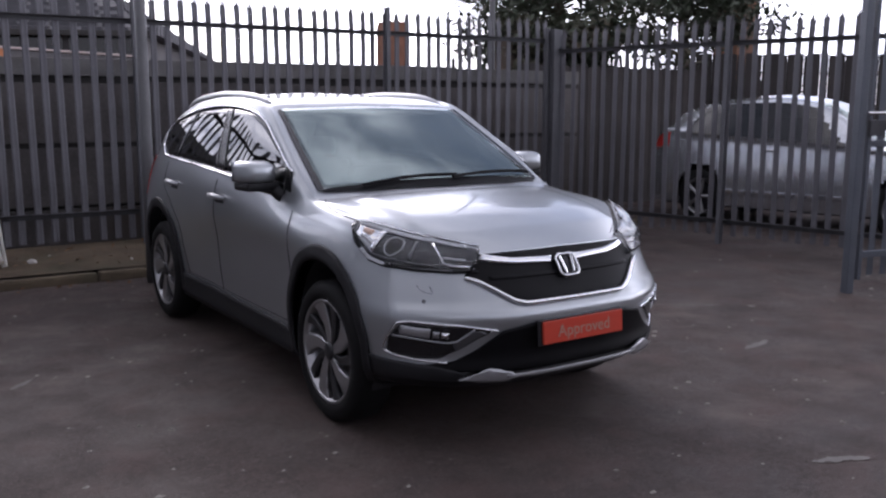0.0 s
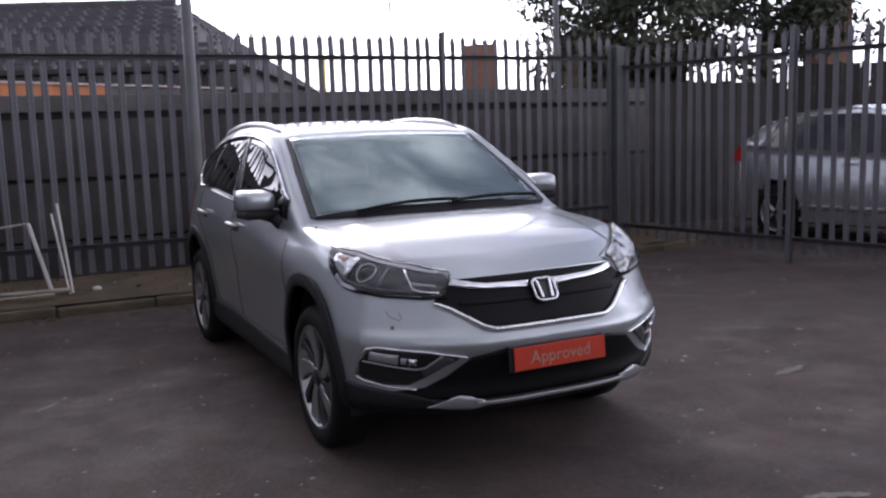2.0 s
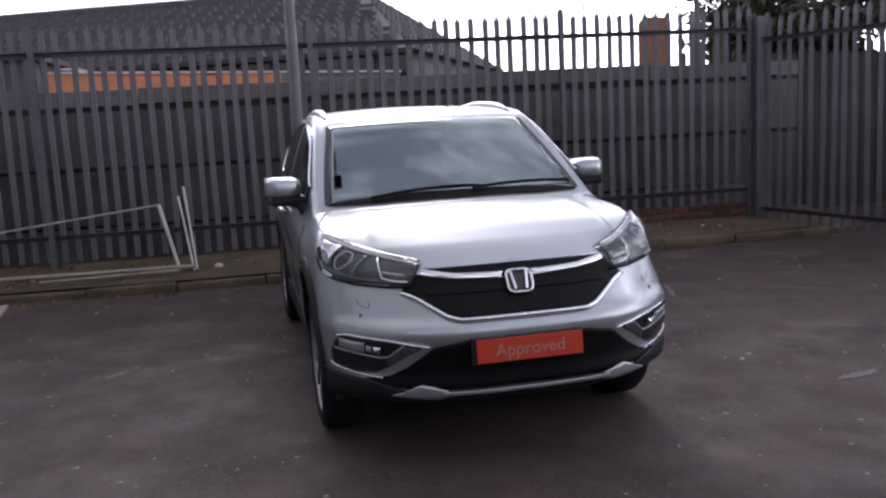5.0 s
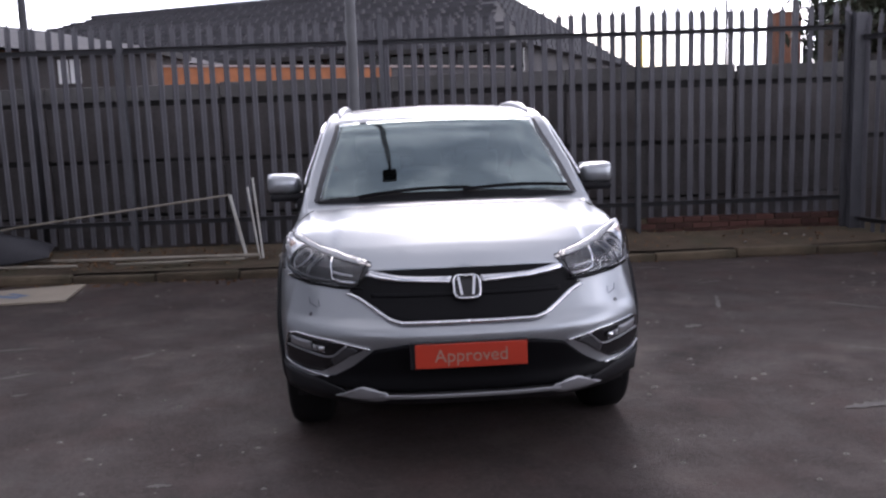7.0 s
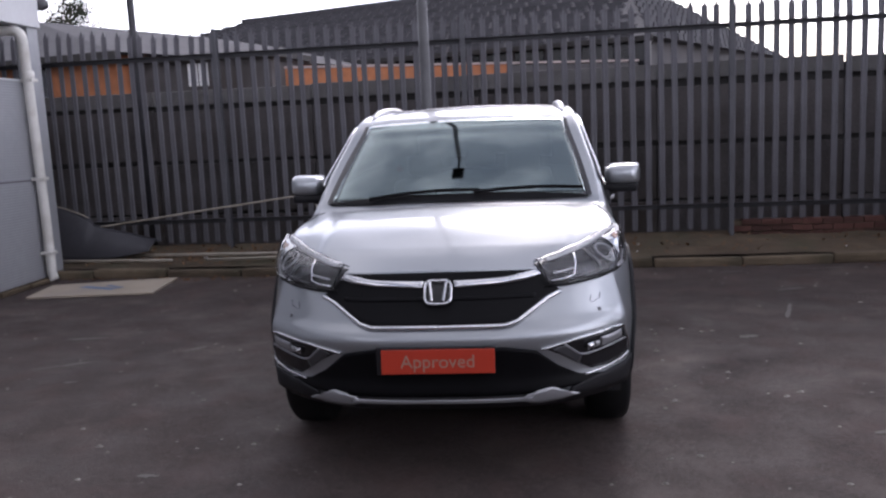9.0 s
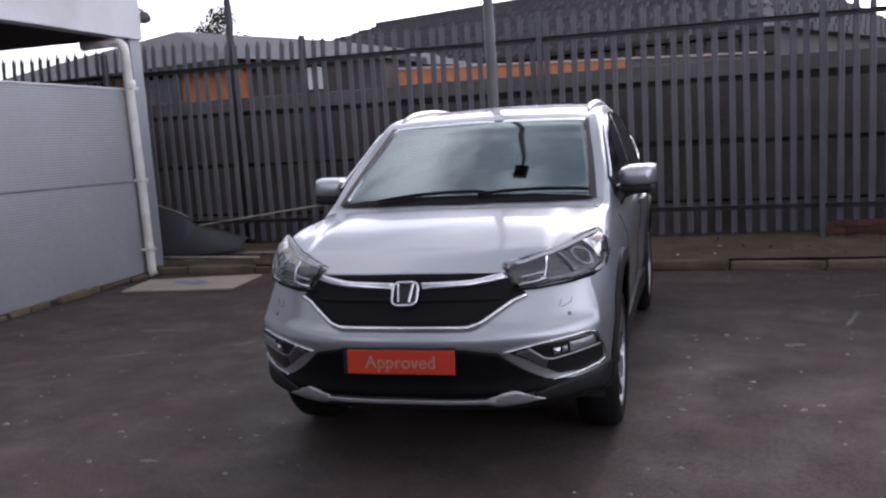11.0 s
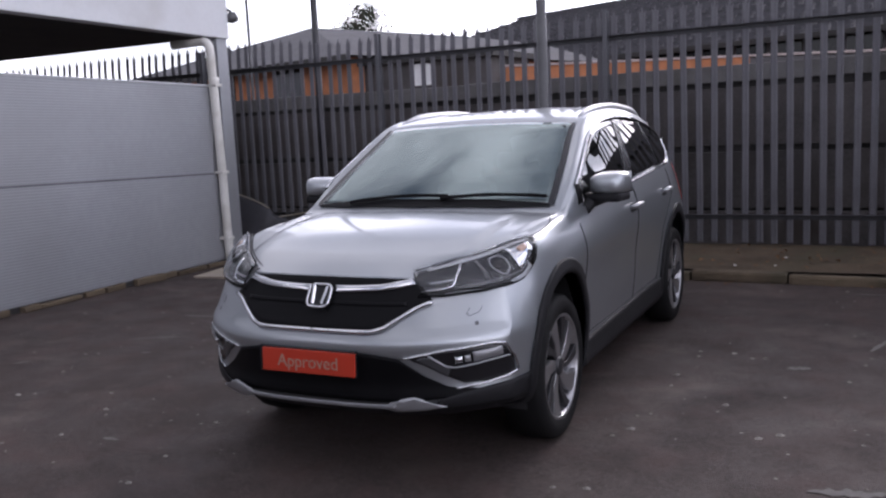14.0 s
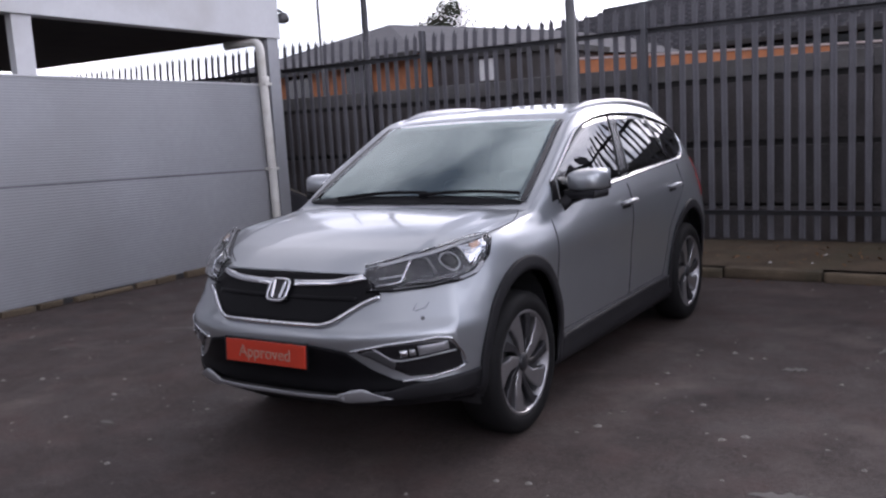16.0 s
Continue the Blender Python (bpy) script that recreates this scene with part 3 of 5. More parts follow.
part("shaft", tube([(18.6, 48, 0), (18.6, 48, 12)], 0.07, 8), M_LAMP, mast)
ypole = thing("yellow_post", "yellow painted post beyond the fence", "post")
part("shaft", box(10.08, 10.26, 35, 35.2, 0, 5.0, 0.02), M_YELLOW, ypole)
mast2 = thing("mast", "thin far lamp mast against the sky", "pole")
part("shaft", tube([(-10.6, 10.2, 0), (-10.6, 10.2, 7)], 0.035, 8), M_LAMP, mast2)


def brick_pillar(x, y, w, h, label, mat=M_OBRICK):
    p = thing("brick_pillar", label, "pillar")
    part("shaft", box(x - w / 2, x + w / 2, y - w / 2, y + w / 2, 0, h - 0.1, 0.01), mat, p)
    part("cap", box(x - w * 0.46, x + w * 0.46, y - w * 0.46, y + w * 0.46, h - 0.1, h, 0.02), mat, p)


brick_pillar(9.58, 17.56, 0.68, 4.0, "weathered orange-brown brick gate pillar beyond the fence", M_PBRICK)
brick_pillar(12.0, 7.2, 0.62, 6.5, "tall sooty brown brick pillar beside the tree", M_DBRICK)

# ---------------------------------------------------------------- low brick building behind the fence
house = thing("workshop_building", "long low building with a grey tiled hipped roof", "building", pose(2.67, 17.3, 0, 0, 0, -22.3), kind="structure")
# its front right corner is the origin; local x runs back along the front, local y away
HL, HD, EAVE, RIDGE = -26.4, 19.0, 3.42, 6.3
part("wall", box(HL, -0.4, 0.4, HD - 0.4, 0, EAVE), M_RENDER, house)
for i in range(26):
    x = HL + 0.4 + i * 1.0
    part("window", box(x, x + 0.86, 0.36, 0.402, 2.3, 3.32), M_WINDOW, house)
bm = bmesh.new()
A = [bm.verts.new(c) for c in ((HL, 0, EAVE), (0, 0, EAVE), (0, HD, EAVE), (HL, HD, EAVE), (HL + 4.0, HD / 2, RIDGE), (-4.0, HD / 2, RIDGE))]
for f in ((0, 1, 5, 4), (1, 2, 5), (2, 3, 4, 5), (3, 0, 4), (3, 2, 1, 0)):
    bm.faces.new([A[k] for k in f])
part("roof", bm, M_ROOF, house)
part("gutter", box(HL, 0.05, -0.08, 0.0, EAVE - 0.12, EAVE + 0.02, 0.02), M_DARKIN, house)
COURSES = 20
for k in range(COURSES):
    verts, faces = [], []
    t0, t1 = k / COURSES, (k + 0.55) / COURSES
    for side in (0, 1):
        length = (-HL - 8.0 * t0) if side == 0 else HD * (1 - t0)
        for j in range(int(length / 0.62)):
            a, b = (j + 0.31 * (k % 2)) * 0.62, (j + 0.31 * (k % 2)) * 0.62 + 0.47
            if b > length:
                continue
            base = len(verts)
            for t, up in ((t0, 0.0), (t0, 0.10), (t1, 0.04)):
                z = EAVE + (RIDGE - EAVE) * t + up
                for c in (a, b):
                    if side == 0:
                        verts.append((HL + 4.0 * t0 + c, HD / 2 * t, z))
                    else:
                        verts.append((-4.0 * t, HD / 2 * t0 + c, z))
            faces += [(base, base + 1, base + 3, base + 2), (base + 2, base + 3, base + 5, base + 4), (base, base + 2, base + 4), (base + 1, base + 5, base + 3)]
    me = bpy.data.meshes.new("tile_course")
    me.from_pydata(verts, [], faces)
    me.materials.append(M_ROOF)
    course = new("tile_course", me)
    course.parent = house
    course["kind"] = "stuff"
part("ridge", tube([(HL + 4.0, HD / 2, RIDGE + 0.06), (-4.0, HD / 2, RIDGE + 0.06)], 0.14, 8), M_ROOF, house)

yard_wall = thing("yard_wall", "orange brick yard wall with a pale coping", "wall", pose(-5.4, 12.1, 0, 0, 0, 34.5), kind="structure")
part("brickwork", box(0, 5.6, 0, 0.22, 0, 2.80), M_OBRICK, yard_wall)
part("rendered_length", box(5.6, 9.4, 0.004, 0.216, 0, 2.78), M_RENDER, yard_wall, "dark grey rendered length")
part("coping", box(-0.05, 9.4, -0.05, 0.27, 2.80, 2.85, 0.012), M_PALECOPING, yard_wall, "pale pinkish coping")

house2 = thing("workshop_building", "farther low orange brick building with a grey hipped roof", "building", pose(-16.6, 13.3, 0, 0, 0, -16), kind="structure")
part("wall", box(-2.2, 8.5, 0, 16, 0, 3.2), M_OBRICK, house2)
for x in (-1.6, 0.4, 2.8, 5.6):
    part("window", box(x, x + 1.1, -0.03, 0.02, 2.2, 3.1), M_WINDOW, house2)
bm = bmesh.new()
A = [bm.verts.new(c) for c in ((-2.7, -0.5, 3.2), (9.0, -0.5, 3.2), (9.0, 16.5, 3.2), (-2.7, 16.5, 3.2), (0.8, 5.0, 4.85), (0.8, 12.0, 4.85))]
for f in ((0, 1, 4), (1, 2, 5, 4), (2, 3, 5), (3, 0, 4, 5), (3, 2, 1, 0)):
    bm.faces.new([A[k] for k in f])
part("roof", bm, M_ROOF, house2)
part("eaves_board", box(-2.7, 9.0, -0.53, -0.48, 3.05, 3.22), M_DARKIN, house2)
annex = thing("annex", "low dark rendered annex with a bright white window", "building", kind="structure")
part("wall", box(-8.6, -5.3, 11.3, 13.5, 0, 3.0), M_PANEL, annex)
part("flat_roof", box(-8.8, -5.1, 11.1, 13.7, 3.0, 3.12), M_DARKIN, annex)
for x in (-7.05, -6.82):
    part("window", box(x, x + 0.19, 11.25, 11.29, 2.5, 2.95), M_WFRAME, annex, "bright white window")


# ---------------------------------------------------------------- trees
def tree(name, x, y, height, spread, base, leaves, seed, label, flat=0.5):
    rnd = random.Random(seed)
    t = thing(name, label, "tree", pose(x, y, 0))
    bm = bmesh.new()
    tube([(0, 0, 0), (0.06, 0.03, height * 0.3), (-0.05, 0.05, height * 0.6), (0.05, 0, height * 0.92)], [0.16, 0.12, 0.08, 0.02], 8, bm)
    ends = []
    for i in range(46):
        a, z = rnd.uniform(0, 6.283), rnd.uniform(base, height * 0.92)
        k = (1 - ((z - base) / (height - base)) ** 1.6) * 0.85 + 0.18
        r = spread * k * rnd.uniform(0.55, 1.05)
        tip = Vector((r * math.cos(a), r * math.sin(a), z + rnd.uniform(-0.1, 0.35)))
        mid = tip * 0.5 + Vector((0, 0, (z - tip.z) * 0.5 + 0.08 + z * 0.5 - tip.z * 0.0 - z * 0.5))
        mid.z = z
        tube([(0, 0, z - 0.2), mid, tip], [0.035, 0.022, 0.006], 5, bm)
        for f in (0.35, 0.55, 0.72, 0.88, 1.0):
            ends.append((Vector((0, 0, z - 0.2)).lerp(mid, f * 2) if f < 0.5 else mid.lerp(tip, f * 2 - 1), a))
    part("trunk", bm, M_BARK, t, smooth=True)
    verts, faces = [], []
    for i in range(leaves):
        c, a = ends[rnd.randrange(len(ends))]
        g = min(abs(rnd.gauss(0, 1)), 2.2)
        p = c + Vector((rnd.gauss(0, 0.24), rnd.gauss(0, 0.24), rnd.gauss(0, 0.24 * flat)))
        s = rnd.uniform(0.035, 0.075)
        m = Euler((rnd.gauss(0, 0.7), rnd.gauss(0, 0.7), rnd.uniform(0, 6.283))).to_matrix()
        n = len(verts)
        for q in ((-1.5, 0, 0), (0, -0.55, 0.12), (1.5, 0, 0), (0, 0.55, 0.12)):
            verts.append(p + m @ (Vector(q) * s))
        faces.append((n, n + 1, n + 2, n + 3))
    me = bpy.data.meshes.new("crown")
    me.from_pydata([v[:] for v in verts], [], faces)
    me.materials.append(M_LEAF)
    crown = new("crown", me)
    crown.parent = t
    crown["kind"] = "stuff"


tree("tree", 7.3, 7.0, 6.2, 2.1, 2.5, 12000, 3, "dense dark green tree behind the fence corner")
tree("tree", 9.9, 6.6, 6.4, 1.9, 2.4, 11000, 8, "dense dark tree with browning leaves behind the fence")
tree("tree", -21.0, 31.0, 7.9, 1.9, 4.2, 6000, 12, "far dark tree above the roofs", flat=1.0)
# dense growth and a grey wall beyond the right fence
def hedge(x0, y0, x1, y1, height, depth, leaves, seed, label):
    rnd = random.Random(seed)
    t = thing("hedge", label, "hedge", kind="stuff")
    verts, faces = [], []
    along_v = Vector((x1 - x0, y1 - y0, 0))
    side = Vector((-along_v.y, along_v.x, 0)).normalized()
    for i in range(leaves):
        u = rnd.random()
        top = height * (0.86 + 0.16 * noise.noise(Vector((u * 9, seed, 0))))
        p = Vector((x0, y0, 0)) + along_v * u + side * (depth * (rnd.random() - 0.5)) + Vector((0, 0, top * rnd.random() ** 0.8))
        s = rnd.uniform(0.04, 0.085)
        m = Euler((rnd.gauss(0, 0.8), rnd.gauss(0, 0.8), rnd.uniform(0, 6.283))).to_matrix()
        n = len(verts)
        for q in ((-1.5, 0, 0), (0, -0.6, 0.12), (1.5, 0, 0), (0, 0.6, 0.12)):
            verts.append(p + m @ (Vector(q) * s))
        faces.append((n, n + 1, n + 2, n + 3))
    me = bpy.data.meshes.new("leaves")
    me.from_pydata([v[:] for v in verts], [], faces)
    me.materials.append(M_LEAF)
    c = new("leaves", me)
    c.parent = t
    c["kind"] = "stuff"
    part("stems", box(x0, x0 + along_v.length, -0.15, 0.15, 0, height * 0.8), M_BARK, t).matrix_basis = Matrix.Translation((x0, y0, 0)) @ Matrix.Rotation(math.atan2(along_v.y, along_v.x), 4, "Z") @ Matrix.Translation((-x0, 0, 0))


hedge(5.6, 6.4, 8.2, 7.2, 3.45, 0.9, 12000, 21, "dark overgrown hedge behind the fence corner")
hedge(8.2, 7.2, 12.5, 6.2, 2.5, 0.8, 9000, 22, "dark overgrown hedge along the lane")
shed_wall = thing("wall_shed", "dark boarded shed wall behind the fence corner", "wall", pose(5.5, 5.7, 0, 0, 0, 4), kind="structure")
for i in range(30):
    part("board", box(i * 0.14, i * 0.14 + 0.128, 0, 0.03, 0.0, 2.30 + 0.02 * math.sin(i * 1.7), 0.004), M_DARKBOARD, shed_wall)
lane_wall = thing("wall_east", "dark boarded wall beyond the parked hatchback", "wall", pose(9.6, 6.0, 0, 0, 0, -32), kind="structure")
for i in range(60):
    part("board", box(i * 0.15, i * 0.15 + 0.135, 0, 0.03, 0.05, 2.58 + 0.02 * math.sin(i * 2.3), 0.004), M_DARKBOARD, lane_wall)
hedge(-14.7, -4.0, -14.5, 3.8, 3.4, 0.8, 12000, 23, "green hedge seen through the open bay")
tree("shrub", -13.2, 3.2, 2.9, 0.7, 1.6, 1500, 15, "green shrub seen through the open bay")

# ---------------------------------------------------------------- debris along the kerb
frame_thing = thing("pipe_frame", "bent frame of thin white pipes leaning at the fence", "pipe frame")
part("top_bar", tube([(-5.21, 4.07, 0.52), (-3.8, 4.03, 0.695), (-2.39, 3.96, 0.86)], 0.012, 8), M_OLDPIPE, frame_thing, "dirty grey top bar")
part("leg", tube([(-2.39, 3.96, 0.86), (-2.22, 3.86, 0.14)], 0.020, 8), M_PVC, frame_thing)
rod = thing("white_rod", "thin white rod standing in the soil", "rod")
part("shaft", tube([(-2.03, 3.84, 0.13), (-2.11, 3.92, 1.05)], 0.014, 8), M_PVC, rod)
rod = thing("white_rod", "thin white rod standing in the soil", "rod")
part("shaft", tube([(-2.06, 3.80, 0.13), (-2.17, 3.90, 0.95)], 0.012, 8), M_PVC, rod)
for x0, y0, x1, y1, z, r in ((-5.04, 3.86, -2.05, 3.74, 0.185, 0.022), (-5.5, 3.60, -4.02, 3.50, 0.175, 0.018), (-3.6, 3.52, -2.2, 3.62, 0.17, 0.016)):
    p = thing("plastic_pipe", "dirty white plastic pipe lying along the kerb", "pipe", group="pipes along the kerb")
    part("length", tube([(x0, y0, z), ((x0 + x1) / 2, (y0 + y1) / 2 + 0.02, z - 0.004), (x1, y1, z)], r, 8), M_OLDPIPE, p, smooth=True)
random.seed(5)


def lump(name, x, y, z, s, mat, label, cat, group=""):
    bm = bmesh.new()
    bmesh.ops.create_icosphere(bm, subdivisions=2, radius=s)
    for v in bm.verts:
        v.co *= 1 + 0.35 * noise.noise(v.co * (2.2 / s) + Vector((x * 9, y, 0)))
        v.co.z = v.co.z * 0.7
    ob = part(name, bm, mat)
    ob.matrix_basis = pose(x, y, z + s * 0.55)
    return tagged(ob, label, cat, group)


lump("stone", -1.80, 3.86, 0.115, 0.05, M_STONE, "pale stone on the soil strip", "stone", "loose stones")
for i in range(16):
    lump("stone", random.uniform(-4, 4.6), random.uniform(3.55, 4.2), 0.125, random.uniform(0.012, 0.03), M_STONE, "small pale stone on the soil strip", "stone", "loose stones")

# dead leaves and chips along the soil strip
rnd = random.Random(31)
verts, faces = [], []
for i in range(900):
    x = rnd.uniform(-5.2, 4.8) if i % 2 else rnd.uniform(-5.2, -2.2)
    y = kerb_y(x) + (rnd.uniform(0.15, 1.1) if rnd.random() < 0.8 else -abs(rnd.gauss(0, 0.12)))
    z = 0.135 + 0.09 * max(0, (y - kerb_y(x) - 0.13)) if y > kerb_y(x) else 0.006
    m = Euler((rnd.gauss(0, 0.35), rnd.gauss(0, 0.35), rnd.uniform(0, 6.283))).to_matrix()
    s = rnd.uniform(0.012, 0.032)
    n = len(verts)
    for q in ((-1.2, 0, 0), (0, -0.6, 0.2), (1.2, 0, 0), (0, 0.6, 0.2)):
        verts.append((Vector((x, y, z)) + m @ (Vector(q) * s))[:])
    faces.append((n, n + 1, n + 2, n + 3))
me = bpy.data.meshes.new("leaf_litter")
me.from_pydata(verts, [], faces)
me.materials.append(M_LITTER)
tagged(new("leaf_litter", me), "brown dead leaves and chips on the soil strip", "leaf litter", kind="stuff")

# pale chips of grit trodden into the asphalt
rnd = random.Random(77)
verts, faces = [], []
for i in range(650):
    x, y = rnd.uniform(-5.2, 6.2), rnd.uniform(-5.2, 3.1)
    if abs(x) < 1.0 and abs(y) < 2.2:
        continue
    s, a, n = rnd.choice((0.006, 0.008, 0.010, 0.012, 0.017)) * rnd.uniform(0.7, 1.3), rnd.uniform(0, 6.283), len(verts)
    for k in range(5):
        q = a + k * 1.2566
        verts.append((x + s * math.cos(q) * rnd.uniform(0.7, 1.6), y + s * math.sin(q) * rnd.uniform(0.7, 1.3), 0.0015))
    verts.append((x, y, 0.0015 + s * 0.6))
    faces += [(n + k, n + (k + 1) % 5, n + 5) for k in range(5)]
me = bpy.data.meshes.new("grit")
me.from_pydata(verts, [], faces)
me.materials.append(M_GRIT)
tagged(new("grit", me), "pale chips of grit scattered on the asphalt", "grit", kind="stuff")
# added, unseen wall behind the camera; closes the yard and the low southern sky
wall_s = thing("wall_south", "plain dark wall added out of view to close the yard", "wall", kind="structure")
part("wall_face", box(-26, 24, -15.3, -15.0, 0, 4.4), M_RENDER, wall_s)
board = thing("plywood_board", "flat pale plywood board with blue paint marks on the ground", "board")
bm = bmesh.new()
outline = ((-5.05, 2.20), (-3.72, 2.36), (-3.83, 3.20), (-5.15, 2.86))
lo = [bm.verts.new((x, y, 0.006)) for x, y in outline]
hi = [bm.verts.new((x, y, 0.026)) for x, y in outline]
bm.faces.new(lo[::-1])
bm.faces.new(hi)
for k in range(4):
    bm.faces.new((lo[k], lo[(k + 1) % 4], hi[(k + 1) % 4], hi[k]))
part("sheet", bm, M_BOARD, board)
bm = bmesh.new()
for (x0, y0), (x1, y1), w in (((-4.7, 2.72), (-4.25, 2.55), 0.05), ((-4.45, 2.78), (-4.2, 2.62), 0.03)):
    d = Vector((x1 - x0, y1 - y0, 0)).normalized().cross(Vector((0, 0, 1))) * w
    bm.faces.new([bm.verts.new(c) for c in ((x0 + d.x, y0 + d.y, 0.030), (x1 + d.x, y1 + d.y, 0.030), (x1 - d.x, y1 - d.y, 0.030), (x0 - d.x, y0 - d.y, 0.030))])
part("paint_mark", bm, M_BLUE, board, "faded blue paint mark")

scrap = thing("scrap_sheet", "bent dark grey plastic sheet lying against the bay corner", "sheet")
scrap_top = curve_of([(0.0, 0.86), (0.41, 0.64), (0.46, 0.56), (0.75, 0.46), (1.0, 0.36)])
scrap_low = curve_of([(0.0, 0.20), (0.3, 0.155), (0.6, 0.17), (1.0, 0.25)])
part("sheet", sheet(lambda u, v: (-5.87 + 1.45 * u, 3.72 + 0.26 * v - 0.06 * math.sin(math.pi * v) + 0.02 * math.sin(7 * u), scrap_low(u) + v * (scrap_top(u) - scrap_low(u))), 40, 10, thick=0.008), M_SHEET, scrap, smooth=True)
part("edge_strip", tube([(-5.87 + 1.45 * u, 3.975, scrap_top(u) + 0.004) for u in (0.0, 0.1, 0.2, 0.3, 0.4)], 0.009, 6), M_OLDPIPE, scrap, "pale worn top edge")

# ---------------------------------------------------------------- gate at the right
gate = thing("steel_gate", "open blue-grey steel gate leaf of upright bars on a post", "gate", pose(4.45, -0.74, 0, 0, 0, -14))
part("post", box(-0.045, 0.03, -0.04, 0.04, 0, 3.4, 0.008), M_GATE, gate, "upright steel gate post")
part("stile", box(0.075, 0.115, -0.025, 0.025, 0.12, 3.0, 0.005), M_GATE, gate)
part("stile", box(2.6, 2.66, -0.025, 0.025, 0.12, 3.0, 0.005), M_GATE, gate)
for z in (0.35, 1.35, 2.62):
    part("rail", box(0.115, 2.6, -0.02, 0.02, z - 0.03, z + 0.03, 0.004), M_GATE, gate)
for i in range(16):
    part("bar", box(0.22 + 0.15 * i, 0.285 + 0.15 * i, 0.021, 0.027, 0.15, 2.9), M_GATE, gate)
part("lock", box(0.05, 0.22, -0.07, -0.03, 1.42, 1.56, 0.01), M_RAIL, gate, "dark lock box")
part("bolt", tube([(0.02, -0.06, 1.62), (0.24, -0.06, 1.62)], 0.015, 8), M_CHROME, gate)
for z in (0.6, 2.3):
    part("hinge", tube([(0.08, 0, z - 0.06), (0.08, 0, z + 0.06)], 0.022, 8), M_GALV, gate)

# ---------------------------------------------------------------- the car
import functools

from mathutils.bvhtree import BVHTree

K_NOSE, P_NOSE = 0.38, 3.1
prof = curve_of([(0.18, 0.34), (0.28, 0.22), (0.35, 0.11), (0.40, 0.045), (0.44, 0.036), (0.50, 0.045), (0.56, 0.036), (0.63, 0.018), (0.69, 0.006), (0.72, 0.016), (0.76, 0.055), (0.81, 0.088), (0.88, 0.132), (0.95, 0.175), (1.08, 0.215)])
Y0, Y1 = -2.27, 2.45
XS = [
    curve_of([(Y0, 0.62), (-1.5, 0.68), (1.5, 0.70), (Y1, 0.6)]),
    curve_of([(Y0, 0.84), (-1.6, 0.895), (0, 0.885), (1.6, 0.905), (Y1, 0.83)]),
    curve_of([(Y0, 0.872), (-1.75, 0.935), (-1.3, 0.95), (-0.7, 0.905), (0.5, 0.905), (1.2, 0.93), (1.6, 0.955), (Y1, 0.87)]),
    curve_of([(Y0, 0.885), (-1.75, 0.95), (-1.3, 0.97), (-0.7, 0.925), (0.6, 0.925), (1.2, 0.945), (1.6, 0.97), (Y1, 0.885)]),
    curve_of([(Y0, 0.875), (-1.75, 0.945), (-1.3, 0.973), (-0.8, 0.933), (0.3, 0.937), (1.1, 0.952), (1.6, 0.972), (2.0, 0.95), (Y1, 0.885)]),
    curve_of([(Y0, 0.842), (-1.8, 0.915), (-1.3, 0.945), (-0.7, 0.952), (0.3, 0.963), (1.3, 0.967), (1.9, 0.93), (Y1, 0.86)]),
    curve_of([(Y0, 0.80), (-2.0, 0.842), (-1.68, 0.868), (-1.4, 0.880), (-1.1, 0.880), (-0.75, 0.895), (0, 0.925), (0.6, 0.93), (1.2, 0.915), (1.7, 0.885), (2.1, 0.845), (Y1, 0.81)]),
    curve_of([(Y0, 0.66), (-2.0, 0.715), (-1.68, 0.765), (-1.3, 0.805), (-1.08, 0.832), (-0.985, 0.843), (-0.785, 0.836), (-0.5, 0.802), (-0.2, 0.768), (0.16, 0.759), (0.46, 0.754), (1.0, 0.757), (1.28, 0.767), (1.6, 0.785), (1.9, 0.80), (2.2, 0.78), (Y1, 0.74)]),
    curve_of([(Y0, 0.50), (-1.8, 0.60), (-1.2, 0.735), (-1.06, 0.766), (-0.993, 0.760), (-0.6, 0.711), (-0.175, 0.655), (0.1, 0.648), (0.5, 0.645), (1.5, 0.62), (1.9, 0.61), (2.2, 0.62), (Y1, 0.6)]),
    curve_of([(Y0, 0.28), (-1.2, 0.36), (Y1, 0.30)]),
]
